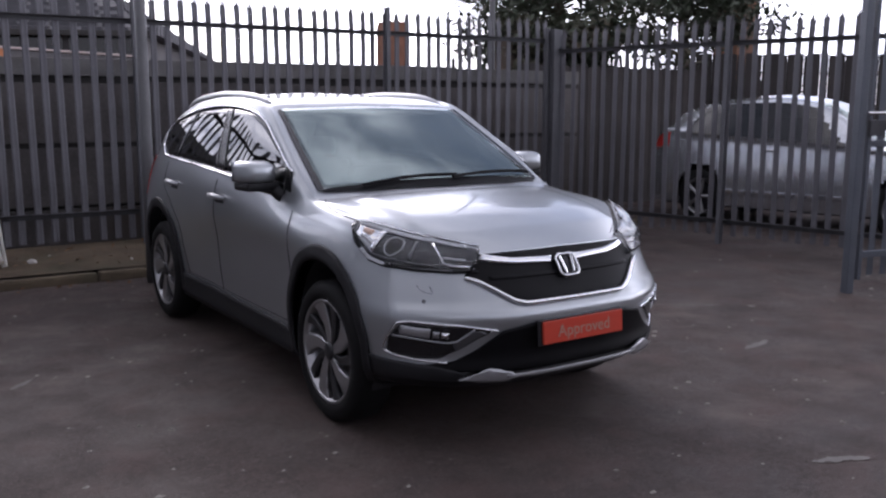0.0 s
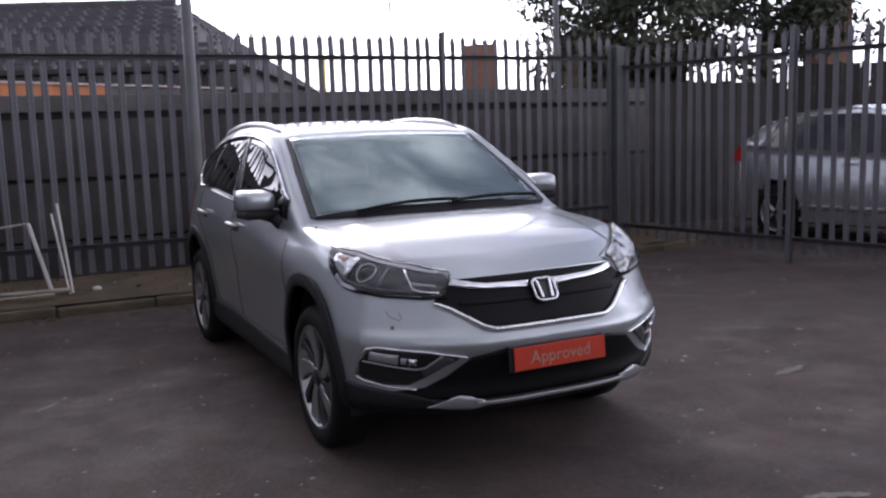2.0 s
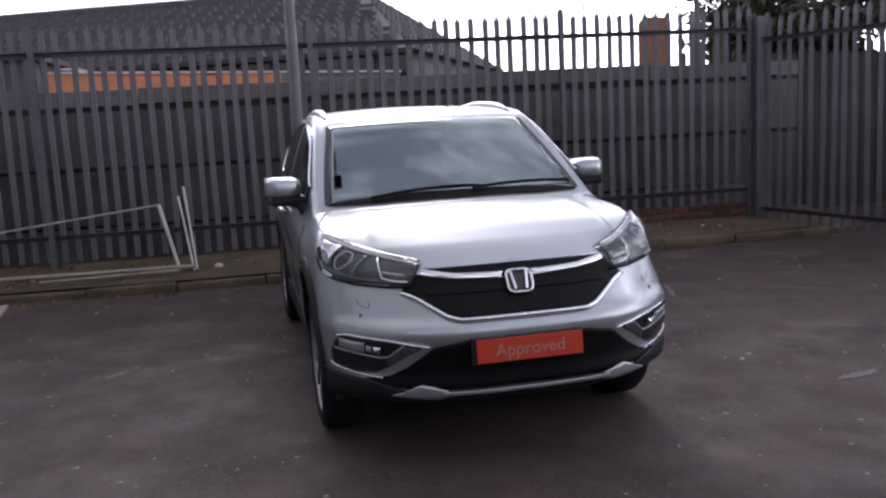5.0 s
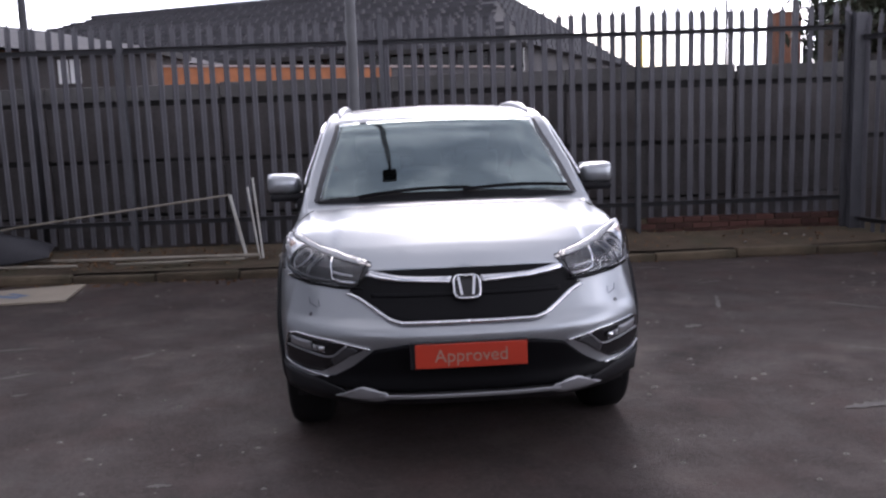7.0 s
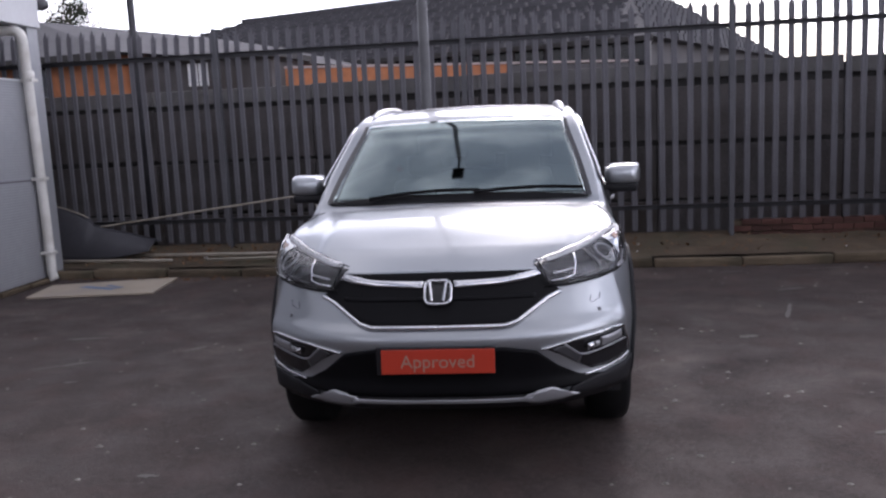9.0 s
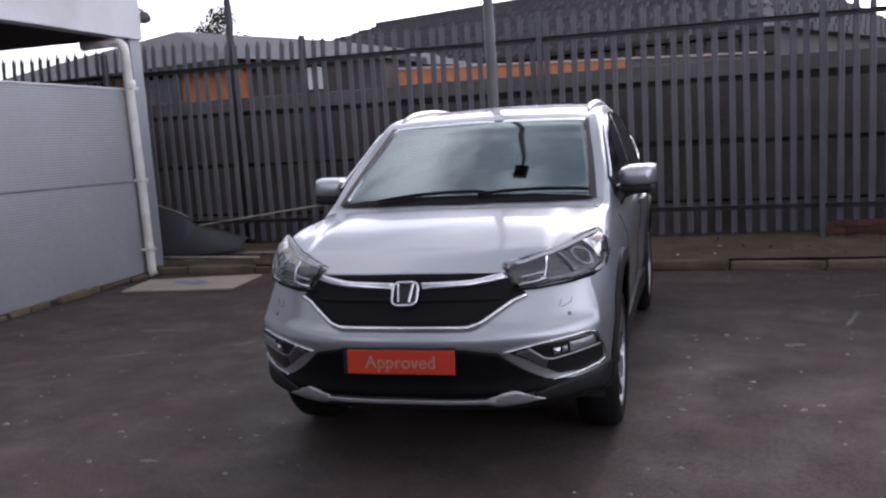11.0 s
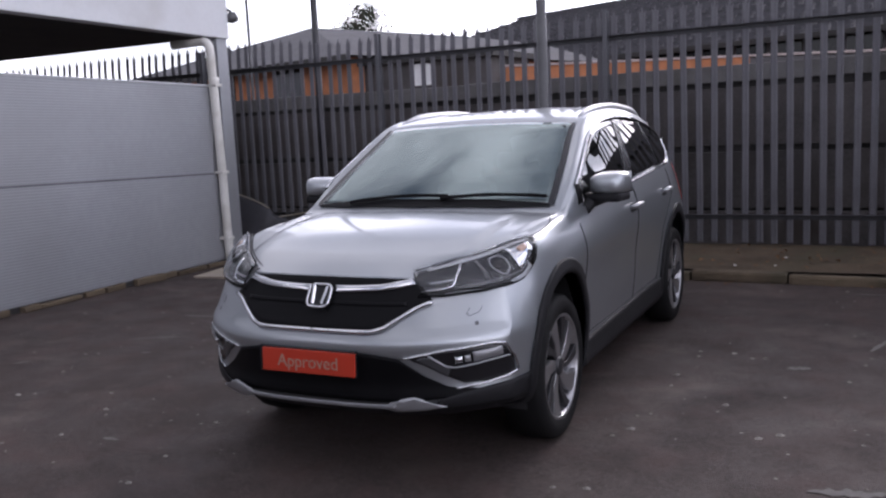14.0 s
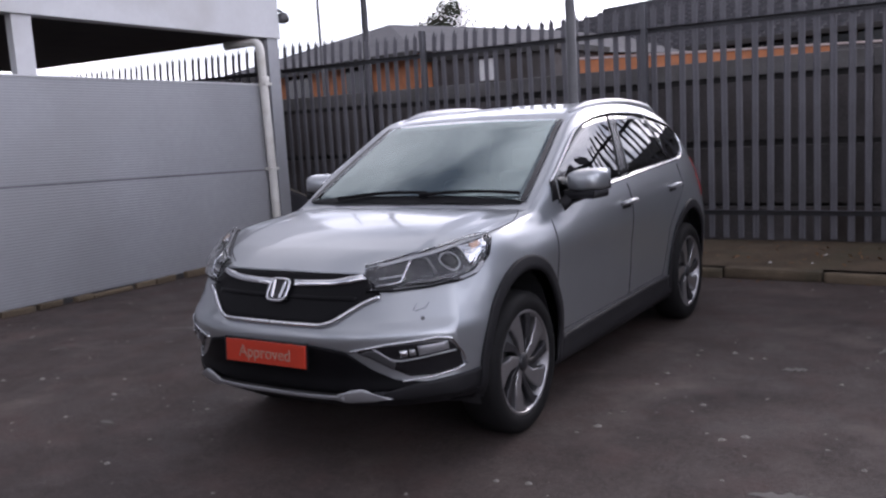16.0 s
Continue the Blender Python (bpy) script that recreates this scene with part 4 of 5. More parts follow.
ZS = [
    curve_of([(Y0, 0.33), (-1.95, 0.30), (-1.6, 0.22), (1.7, 0.22), (Y1, 0.30)]),
    curve_of([(Y0, 0.36), (-1.95, 0.335), (-1.6, 0.265), (0, 0.255), (1.7, 0.27), (Y1, 0.36)]),
    curve_of([(Y0, 0.44), (-1.6, 0.38), (Y1, 0.44)]),
    curve_of([(Y0, 0.58), (Y1, 0.60)]),
    curve_of([(Y0, 0.74), (Y1, 0.82)]),
    curve_of([(Y0, 0.86), (-1.6, 0.945), (-0.9, 0.965), (0, 0.995), (1.2, 1.035), (Y1, 1.03)]),
    curve_of([(Y0, 0.955), (-2.0, 1.032), (-1.68, 1.087), (-1.4, 1.11), (-1.1, 1.122), (-0.9, 1.135), (-0.6, 1.165), (0, 1.205), (0.5, 1.232), (1.0, 1.255), (1.4, 1.268), (1.8, 1.28), (Y1, 1.18)]),
    curve_of([(Y0, 0.972), (-2.0, 1.052), (-1.68, 1.112), (-1.4, 1.138), (-1.2, 1.155), (-1.06, 1.17), (-0.985, 1.205), (-0.785, 1.317), (-0.5, 1.465), (-0.2, 1.605), (-0.02, 1.648), (0.2, 1.672), (0.5, 1.683), (0.9, 1.668), (1.28, 1.618), (1.6, 1.545), (1.8, 1.485), (2.05, 1.39), (2.25, 1.28), (Y1, 1.19)]),
    curve_of([(Y0, 0.985), (-2.0, 1.058), (-1.7, 1.117), (-1.4, 1.150), (-1.2, 1.166), (-1.06, 1.174), (-0.993, 1.216), (-0.8, 1.326), (-0.6, 1.434), (-0.35, 1.563), (-0.175, 1.648), (-0.06, 1.688), (0.2, 1.722), (0.8, 1.742), (1.3, 1.720), (1.7, 1.665), (1.95, 1.59), (2.12, 1.50), (2.25, 1.36), (Y1, 1.20)]),
    curve_of([(Y0, 0.990), (-2.12, 1.033), (-2.0, 1.063), (-1.7, 1.124), (-1.4, 1.162), (-1.2, 1.180), (-1.06, 1.186), (-1.0, 1.222), (-0.8, 1.336), (-0.6, 1.445), (-0.35, 1.575), (-0.175, 1.662), (-0.06, 1.702), (0.2, 1.738), (0.8, 1.764), (1.4, 1.742), (1.8, 1.685), (2.05, 1.605), (2.2, 1.47), (Y1, 1.20)]),
]
top_z = curve_of([(Y0, 0.992), (-2.12, 1.037), (-2.0, 1.067), (-1.7, 1.129), (-1.4, 1.167), (-1.2, 1.186), (-1.06, 1.190), (-1.0, 1.226), (-0.8, 1.341), (-0.6, 1.450), (-0.35, 1.581), (-0.175, 1.668), (-0.06, 1.708), (0.2, 1.745), (0.8, 1.772), (1.4, 1.75), (1.8, 1.692), (2.07, 1.61), (2.2, 1.48), (Y1, 1.20)])
bow = curve_of([(Y0, 0.0), (-1.6, 0.02), (-1.05, 0.05), (-0.6, 0.05), (-0.15, 0.03), (0.5, 0.0), (1.6, 0.0), (2.1, -0.06), (Y1, -0.08)])
PER = 8  # samples between two control points of a section
NK = 11 * PER
NI = 190


def warp(x, yp, z, q):
    """q: which control the point belongs to, 0 to 11."""
    t = min(max((-1.1 - yp) / 1.17, 0), 1) ** 2
    y = yp + t * (prof(min(max(z, 0.18), 1.08)) + K_NOSE * (abs(x) / 0.9) ** P_NOSE)
    r = min(max((yp - 1.5) / 0.95, 0), 1) ** 2
    y -= r * (0.22 * (abs(x) / 0.9) ** 2.6 + 0.05 * max(0, (0.55 - z) / 0.3) + 0.06 * max(0, (z - 0.75) / 0.4))
    y += bow(yp) * (abs(x) / 0.75) ** 2 * min(max(q - 7, 0), 1)
    if yp < -1.0 and q > 7:
        # the bonnet's raised middle between two creases
        e = min(max((0.66 - abs(x)) / 0.05, 0), 1)
        z += 0.013 * e * e * (3 - 2 * e) * min(max((-1.0 - yp) / 0.2, 0), 1) * min(max((yp + 2.27) / 0.25, 0), 1)
    return Vector((x, y, z))


@functools.lru_cache(maxsize=None)
def section(yp):
    """Half-section at the station yp: NK + 1 points (x, z), from under the floor up to the roof's middle."""
    c = [(0.0, ZS[0](yp))] + [(fx(yp), fz(yp)) for fx, fz in zip(XS, ZS)] + [(0.0, top_z(yp))]
    pts = []
    for j in range(11):
        p0, p1, p2, p3 = c[max(j - 1, 0)], c[j], c[j + 1], c[j + 2] if j + 2 < 12 else (-c[10][0], c[10][1])
        tight = 0.5 if j in (0, 1) else 1.0
        for k in range(PER):
            t = k / PER
            o = []
            for a in (0, 1):
                m1, m2 = tight * (p2[a] - p0[a]) / 2, tight * (p3[a] - p1[a]) / 2
                o.append((2 * t ** 3 - 3 * t ** 2 + 1) * p1[a] + (t ** 3 - 2 * t ** 2 + t) * m1 + (-2 * t ** 3 + 3 * t ** 2) * p2[a] + (t ** 3 - t ** 2) * m2)
            pts.append(tuple(o))
    pts.append(c[11])
    return pts


YPS = [Y0 + (Y1 - Y0) * i / NI for i in range(NI + 1)]
GRID = []
for yp in YPS:
    row = []
    for k, (x, z) in enumerate(section(yp)):
        row.append(warp(x, yp, z, k / PER))
    GRID.append(row)


def flip(v):
    return Vector((-v.x, v.y, v.z))


def cap_point(end, k, s):
    """A point of the nose (end 0) or the tail: k a sample of the section from 1 to 7, s across from -1 to 1."""
    yp = (Y0, Y1)[end]
    sec = section(yp)
    x, z = sec[k]
    xx = x * s
    top = sec[7 * PER:]
    zt = np.interp(abs(xx), [p[0] for p in top][::-1], [p[1] for p in top][::-1])
    lift = max(0, (z - 0.7) / (sec[7 * PER][1] - 0.7)) ** 2
    return warp(xx, yp, z + lift * (zt - sec[7 * PER][1]), 7)


NS = 64
CAPS = [[[cap_point(e, k, -1 + 2 * j / NS) for j in range(NS + 1)] for k in range(PER, 7 * PER + 1)] for e in (0, 1)]

# the closed skin, to lay things on
sv, sf = [], []
for row in GRID:
    sv += row + [flip(v) for v in row]
W = 2 * (NK + 1)
for i in range(NI):
    for k in range(NK):
        a, b = i * W + k, (i + 1) * W + k
        sf.append((a, b, b + 1, a + 1))
        sf.append((a + NK + 1, a + NK + 2, b + NK + 2, b + NK + 1))
for cp in CAPS:
    base = len(sv)
    for r in cp:
        sv += r
    for r in range(len(cp) - 1):
        for j in range(NS):
            a = base + r * (NS + 1) + j
            sf.append((a, a + 1, a + NS + 2, a + NS + 1))
SKIN = BVHTree.FromPolygons(sv, sf)


def on_front(x, z, off=0.0):
    hit, nrm, _, _ = SKIN.ray_cast(Vector((x, -4, z)), Vector((0, 1, 0)))
    if hit is None:
        hit, nrm, _, _ = SKIN.find_nearest(Vector((x, -1.9, z)))
    if nrm.y > 0:
        nrm = -nrm
    return hit + nrm * off


def on_side(y, z, off=0.0, side=1):
    hit, nrm, _, _ = SKIN.ray_cast(Vector((2 * side, y, z)), Vector((-side, 0, 0)))
    if hit is None:
        hit, nrm, _, _ = SKIN.find_nearest(Vector((0.9 * side, y, z)))
    if nrm.x * side < 0:
        nrm = -nrm
    return hit + nrm * off


def on_top(x, y, off=0.0):
    hit, nrm, _, _ = SKIN.ray_cast(Vector((x, y, 4)), Vector((0, 0, -1)))
    if nrm.z < 0:
        nrm = -nrm
    return hit + nrm * off


def along(pts, t):
    """The point at the share t of a polyline's length."""
    ds = [math.dist(a, b) for a, b in zip(pts, pts[1:])]
    want = t * sum(ds)
    for (a, b), d in zip(zip(pts, pts[1:]), ds):
        if want <= d + 1e-9:
            k = want / d if d else 0
            return tuple(a[i] + (b[i] - a[i]) * k for i in range(len(a)))
        want -= d
    return pts[-1]


def front_patch(low, high, off, nu=24, nv=6, side=1, thick=-0.004, bulge=0.0):
    def fn(u, v):
        a, b = along(low, u), along(high, u)
        return on_front(side * (a[0] + (b[0] - a[0]) * v), a[1] + (b[1] - a[1]) * v, off + bulge * math.sin(math.pi * v) * math.sin(math.pi * u) ** 0.5)
    bm = sheet(fn, nu, nv)
    bmesh.ops.recalc_face_normals(bm, faces=bm.faces)
    if thick:
        for f in bm.faces:
            if f.normal.y > 0:
                f.normal_flip()
        bmesh.ops.solidify(bm, geom=list(bm.faces), thickness=-thick)
    return bm


def side_patch(low, high, off, nu=24, nv=6, side=1, thick=0.004):
    def fn(u, v):
        a, b = along(low, u), along(high, u)
        return on_side(a[0] + (b[0] - a[0]) * v, a[1] + (b[1] - a[1]) * v, off, side)
    bm = sheet(fn, nu, nv)
    bmesh.ops.recalc_face_normals(bm, faces=bm.faces)
    for f in bm.faces:
        if f.normal.x * side < 0:
            f.normal_flip()
    if thick:
        bmesh.ops.solidify(bm, geom=list(bm.faces), thickness=thick)
    return bm


FW, RW, HUB, TYRE = -1.285, 1.565, 0.386, 0.388
ARCH_Z, ARCH_H, ARCH_V = 0.43, 0.425, 0.465  # the arches are taller than the wheels
AT = pose(0.006, -2.279, 0, 0, 0, 2.25) @ pose(0, 2.28, 0)  # it stands a little askew to the yard's axes
car = thing("estate_car", "silver-grey five-door off-roader with an orange-red placard, parked", "car", AT)


def piece(name, keep, mat, label="", sides=(1, -1), thick=0.0, caps=()):
    """The cells of the skin's grid for which keep(i, k, centre) holds, as one part."""
    bm = bmesh.new()
    memo = {}

    def vert(key, co):
        if key not in memo:
            memo[key] = bm.verts.new(co)
        return memo[key]
    for side in sides:
        for i in range(NI):
            for k in range(NK):
                c = (GRID[i][k] + GRID[i + 1][k + 1]) / 2
                if keep(i, k, c):
                    q = []
                    for a, b in ((i, k), (i + 1, k), (i + 1, k + 1), (i, k + 1)):
                        v = GRID[a][b]
                        mid = abs(v.x) < 1e-6
                        q.append(vert((a, b, 0 if mid else side), v if side > 0 else flip(v)))
                    if len(set(q)) == 4:
                        bm.faces.new(q if side > 0 else q[::-1])
    for e in caps:
        cp = CAPS[e]
        for r in range(len(cp) - 1):
            for j in range(NS):
                c = (cp[r][j] + cp[r + 1][j + 1]) / 2
                if not keep_cap(e, c):
                    continue
                q = [vert(("c", e, a, b), cp[a][b]) for a, b in ((r, j), (r, j + 1), (r + 1, j + 1), (r + 1, j))]
                bm.faces.new(q if e == 0 else q[::-1])
    bmesh.ops.remove_doubles(bm, verts=bm.verts, dist=0.0004)
    bmesh.ops.recalc_face_normals(bm, faces=bm.faces)
    if thick:
        bmesh.ops.solidify(bm, geom=list(bm.faces), thickness=thick)
    return part(name, bm, mat, car, label, smooth=True)


def keep_cap(e, c):
    return c.z > chin_z(c)


def chin_z(c):
    return 0.40 if c.y < -1.85 else max(0.30, 0.40 - 0.2 * (c.y + 1.85))


def in_arch(c, r=1.02):
    return c.x > 0.4 and min((c.y - FW) ** 2, (c.y - RW) ** 2) / ARCH_H ** 2 + (c.z - ARCH_Z) ** 2 / ARCH_V ** 2 < r * r


K7, K8, K9 = 7 * PER, 8 * PER, 9 * PER


def yp_of(i):
    return (YPS[i] + YPS[i + 1]) / 2


def is_screen(i, k):
    return k >= K9 and -0.985 < yp_of(i) < -0.17


def is_rear_screen(i, k):
    return k >= K9 and 2.10 < yp_of(i) < 2.36


# side windows: between the belt and the cant rail, closing to a point behind
GLASS_A, GLASS_B = -0.80, 1.70


def skin_at(y, k, off=0.0, side=1):
    """A point of the skin at the station y and the section sample k, both real numbers, lifted by off."""
    a = min(max((y - Y0) / (Y1 - Y0) * NI, 0), NI - 1.001)
    i, j = int(a), min(int(k), NK - 1)
    u, v = a - i, k - j
    p, q, r, t = GRID[i][j], GRID[i + 1][j], GRID[i][j + 1], GRID[i + 1][j + 1]
    c = (p * (1 - u) + q * u) * (1 - v) + (r * (1 - u) + t * u) * v
    n = (q - p).cross(r - p)
    if n.x + n.z < 0:
        n = -n
    c = c + n.normalized() * off
    return Vector((c.x * side, c.y, c.z))


def belt_k(y):
    return K7 + 0.6 + 2.6 * max(0.0, (y - 1.50) / (GLASS_B - 1.50)) ** 2


def cant_k(y):
    return K8 - 0.15 - 1.6 * max(0.0, (y - 1.55) / (GLASS_B - 1.55)) ** 2


def is_side_glass(i, k):
    y = yp_of(i)
    return GLASS_A + 0.06 < y < GLASS_B - 0.06 and k > belt_k(y) + 0.3 and k + 1 < cant_k(y) - 0.3


def pane_edge(y, top, off, side):
    """The lower or upper edge of the side panes, which stand more upright towards the front."""
    w = max((0.4 - y) / 1.1, 0) ** 2
    q = skin_at(y, cant_k(y) if top else belt_k(y), off, side)
    q.x += side * w * (0.010 if top else -0.010)
    return q


def window(front, back, off, side, nu=30, nv=8, thick=0.004):
    """A pane between two raking edges: front and back give the station at the share f of the height."""
    def fn(u, f):
        y = front(f) + (back(f) - front(f)) * u
        a, b = pane_edge(y, False, off, side), pane_edge(y, True, off, side)
        return a.lerp(b, f) + Vector((side * 0.9, 0, 0.35)) * (0.007 * 4 * f * (1 - f))
    bm = sheet(fn, nu, nv)
    bmesh.ops.recalc_face_normals(bm, faces=bm.faces)
    for f in bm.faces:
        if f.normal.x * side < 0:
            f.normal_flip()
    if thick:
        bmesh.ops.solidify(bm, geom=list(bm.faces), thickness=thick)
    return bm


def is_body(i, k, c):
    return not (is_screen(i, k) or is_rear_screen(i, k) or is_side_glass(i, k) or in_arch(c))


piece("body_shell", lambda i, k, c: k >= PER and is_body(i, k, c) and c.z > chin_z(c), M_PAINT, caps=(0, 1))
piece("underbody", lambda i, k, c: (k < PER or c.z <= chin_z(c)) and not in_arch(c, 1.03), M_CLAD, "dark plastic underside")
lower_nose = sheet(lambda u, v: cap_point(0, PER + int(round(u * 2 * PER)), -1 + 2 * v), 2 * PER, NS)
part("lower_bumper", lower_nose, M_CLAD, car, "dark plastic lower bumper", smooth=True)
piece("windscreen", lambda i, k, c: is_screen(i, k), M_GLASS, "raked windscreen reflecting the sky", thick=0.005)
piece("rear_screen", lambda i, k, c: is_rear_screen(i, k), M_DGLASS)
def rake(low, high):
    return lambda f: low + (high - low) * f


SAIL, B_FRONT, B_BACK, Q_FRONT, Q_BACK = rake(-0.70, -0.75), rake(0.17, 0.38), rake(0.33, 0.47), rake(1.215, 1.04), rake(1.245, 1.07)
for s in (1, -1):
    part("mirror_sail", window(lambda f: GLASS_A, SAIL, 0.004, s, 10), M_GRILLE, car, "black triangular mirror mount", smooth=True)
    part("door_glass", window(SAIL, B_FRONT, 0.003, s), M_DGLASS, car, smooth=True)
    part("door_pillar", window(B_FRONT, B_BACK, 0.004, s, 6), M_BLACK, car, "gloss black door pillar", smooth=True)
    part("rear_door_glass", window(B_BACK, Q_FRONT, 0.003, s), M_DGLASS, car, smooth=True)
    part("quarter_pillar", window(Q_FRONT, Q_BACK, 0.004, s, 3), M_BLACK, car, "gloss black window bar", smooth=True)
    part("quarter_glass", window(Q_BACK, lambda f: GLASS_B, 0.003, s, 16), M_DGLASS, car, smooth=True)
    # chrome strip round the panes
    ring = [skin_at(y, belt_k(y) - 0.1, 0.004, s) for y in np.linspace(-0.62, GLASS_B, 60)]
    ring += [pane_edge(y, True, 0.005, s) for y in np.linspace(GLASS_B, -0.80, 70)]
    part("window_trim", tube(ring, 0.0075, 6), M_CHROME, car, "bright chrome strip round the side windows", smooth=True)

    # dark seal between the pillar and the windscreen
    seal = sheet(lambda u, v: skin_at(-1.0 + 0.83 * u, K9 - 1.1 + 1.3 * v, 0.008, s), 60, 4)
    bmesh.ops.recalc_face_normals(seal, faces=seal.faces)
    part("screen_seal", seal, M_BLACK, car, "gloss black seal beside the windscreen", smooth=True)

# wheel-arch lips, sills
for s in (1, -1):
    for yw in (FW, RW):
        a0, a1 = (math.radians(-22), math.radians(202))

        def lip(u, v):
            a = a0 + (a1 - a0) * u
            return on_side(yw + (ARCH_H - 0.008 + 0.056 * v) * math.cos(a), max(ARCH_Z + (ARCH_V - 0.008 + 0.078 * v) * math.sin(a), 0.245), 0.016 if 0.05 < v else 0.004, s)
        bm = sheet(lip, 36, 5)
        bmesh.ops.recalc_face_normals(bm, faces=bm.faces)
        for f in bm.faces:
            if f.normal.x * s < 0:
                f.normal_flip()
        bmesh.ops.solidify(bm, geom=list(bm.faces), thickness=0.022)
        part("arch_trim", bm, M_CLAD, car, "dark grey plastic wheel-arch trim", smooth=True)
        # liner
        bm = bmesh.new()
        rings = []
        for x in (0.45, 0.87):
            rings.append([bm.verts.new((s * x, yw + ARCH_H * 1.01 * math.cos(math.radians(a)), max(0.2, ARCH_Z + ARCH_V * 1.01 * math.sin(math.radians(a))))) for a in range(-20, 201, 10)])
        for k in range(len(rings[0]) - 1):
            bm.faces.new((rings[0][k], rings[0][k + 1], rings[1][k + 1], rings[1][k]))
        bm.faces.new(rings[0])
        part("arch_liner", bm, M_CABIN, car)
    low = [(FW + 0.41, 0.245), (RW - 0.41, 0.265)]
    high = [(FW + 0.47, 0.42), (RW - 0.47, 0.44)]
    part("sill_trim", side_patch(low, high, 0.014, 40, 5, s, 0.02), M_CLAD, car, "dark grey plastic sill", smooth=True)


def gap_line(pts, s):
    p = [on_side(*along(pts, i / 30), 0.0015, s) for i in range(31)]
    return tube(p, 0.0024, 5)


for s in (1, -1):
    part("panel_gap", gap_line([(-0.86, 1.10), (-0.88, 0.95), (-0.87, 0.6), (-0.80, 0.46)], s), M_CABIN, car)
    part("panel_gap", gap_line([(0.27, 1.20), (0.30, 1.0), (0.31, 0.7), (0.30, 0.44)], s), M_CABIN, car)
    part("panel_gap", gap_line([(1.42, 1.25), (1.42, 1.08), (1.25, 0.98), (1.10, 0.80), (1.04, 0.62), (0.98, 0.45)], s), M_CABIN, car)
    part("panel_gap", gap_line([(-0.80, 0.45), (0.1, 0.445), (0.98, 0.455)], s), M_CABIN, car)
    # handles
    for y, z in ((0.20, 1.085), (1.16, 1.105)):
        h = part("door_handle", tube([on_side(y - 0.11, z, 0.006, s), on_side(y - 0.09, z + 0.005, 0.035, s), on_side(y, z + 0.008, 0.042, s), on_side(y + 0.09, z + 0.005, 0.035, s), on_side(y + 0.11, z, 0.006, s)], [0.012, 0.016, 0.017, 0.016, 0.012], 8), M_SKID, car, "silver door handle", smooth=True)
        # flat dark patch, painted as the shaded hollow behind the handle
        part("handle_cup_shade", side_patch([(y - 0.09, z - 0.035), (y + 0.06, z - 0.035)], [(y - 0.09, z + 0.02), (y + 0.06, z + 0.02)], 0.0015, 6, 4, s, 0.001), M_CLAD, car)
    # mirror
    bm = bmesh.new()
    bmesh.ops.create_uvsphere(bm, u_segments=24, v_segments=16, radius=1)
    for v in bm.verts:
        x, y, z = v.co
        sg = lambda a, p: math.copysign(abs(a) ** p, a)
        v.co = (sg(x, 0.56) * 0.110, sg(y, 0.75) * (0.155 if y < 0 else 0.055), sg(z, 0.48) * ((0.074 + 0.010 * x) if z > 0 else 0.058))
    mir = part("door_mirror", bm, M_PAINT, car, "silver door mirror housing", smooth=True)
    mir.matrix_basis = pose(s * 1.006, -0.51, 1.292, 0, 0, -s * 8)
    if s < 0:
        mir.matrix_basis = pose(s * 1.006, -0.51, 1.292, 0, 0, 8) @ Matrix.Diagonal((-1, 1, 1, 1))
    bm = box(-0.15, 0.096, -0.132, 0.048, -0.098, -0.044, 0.022)
    lower = part("mirror_base", bm, M_CLAD, car, "black lower mirror shell")
    lower.matrix_basis = mir.matrix_basis.copy()
    part("mirror_stalk", tube([on_side(-0.68, 1.165, -0.03, s), (s * 0.90, -0.58, 1.195), (s * 0.97, -0.53, 1.215)], [0.048, 0.036, 0.03], 10), M_CLAD, car, smooth=True)
    mg = part("mirror_glass", box(-0.10, 0.10, 0.047, 0.052, -0.05, 0.07, 0.0), M_CHROME, car)
    mg.matrix_basis = mir.matrix_basis.copy()
    # roof rail
    pts = []
    for i in range(22):
        t = i / 21
        y = 0.0 + 1.80 * t
        b = on_top(s * (0.655 - 0.03 * t), y, 0.0)
        pts.append(b + Vector((0, 0, 0.010 * min(1, 5 * t, 6 * (1 - t)) ** 0.8)))
    part("roof_rail", tube(pts, [0.030 * min(1, 0.25 + 5 * i / 21, 0.25 + 6 * (21 - i) / 21) for i in range(22)], 10), M_SKID, car, "silver roof rail", smooth=True)
    # rear lamp
    part("rear_lamp", side_patch([(2.06, 0.95), (2.19, 0.95)], [(2.02, 1.26), (2.14, 1.29)], 0.008, 8, 10, s), M_RED, car, "tall red rear lamp", smooth=True)
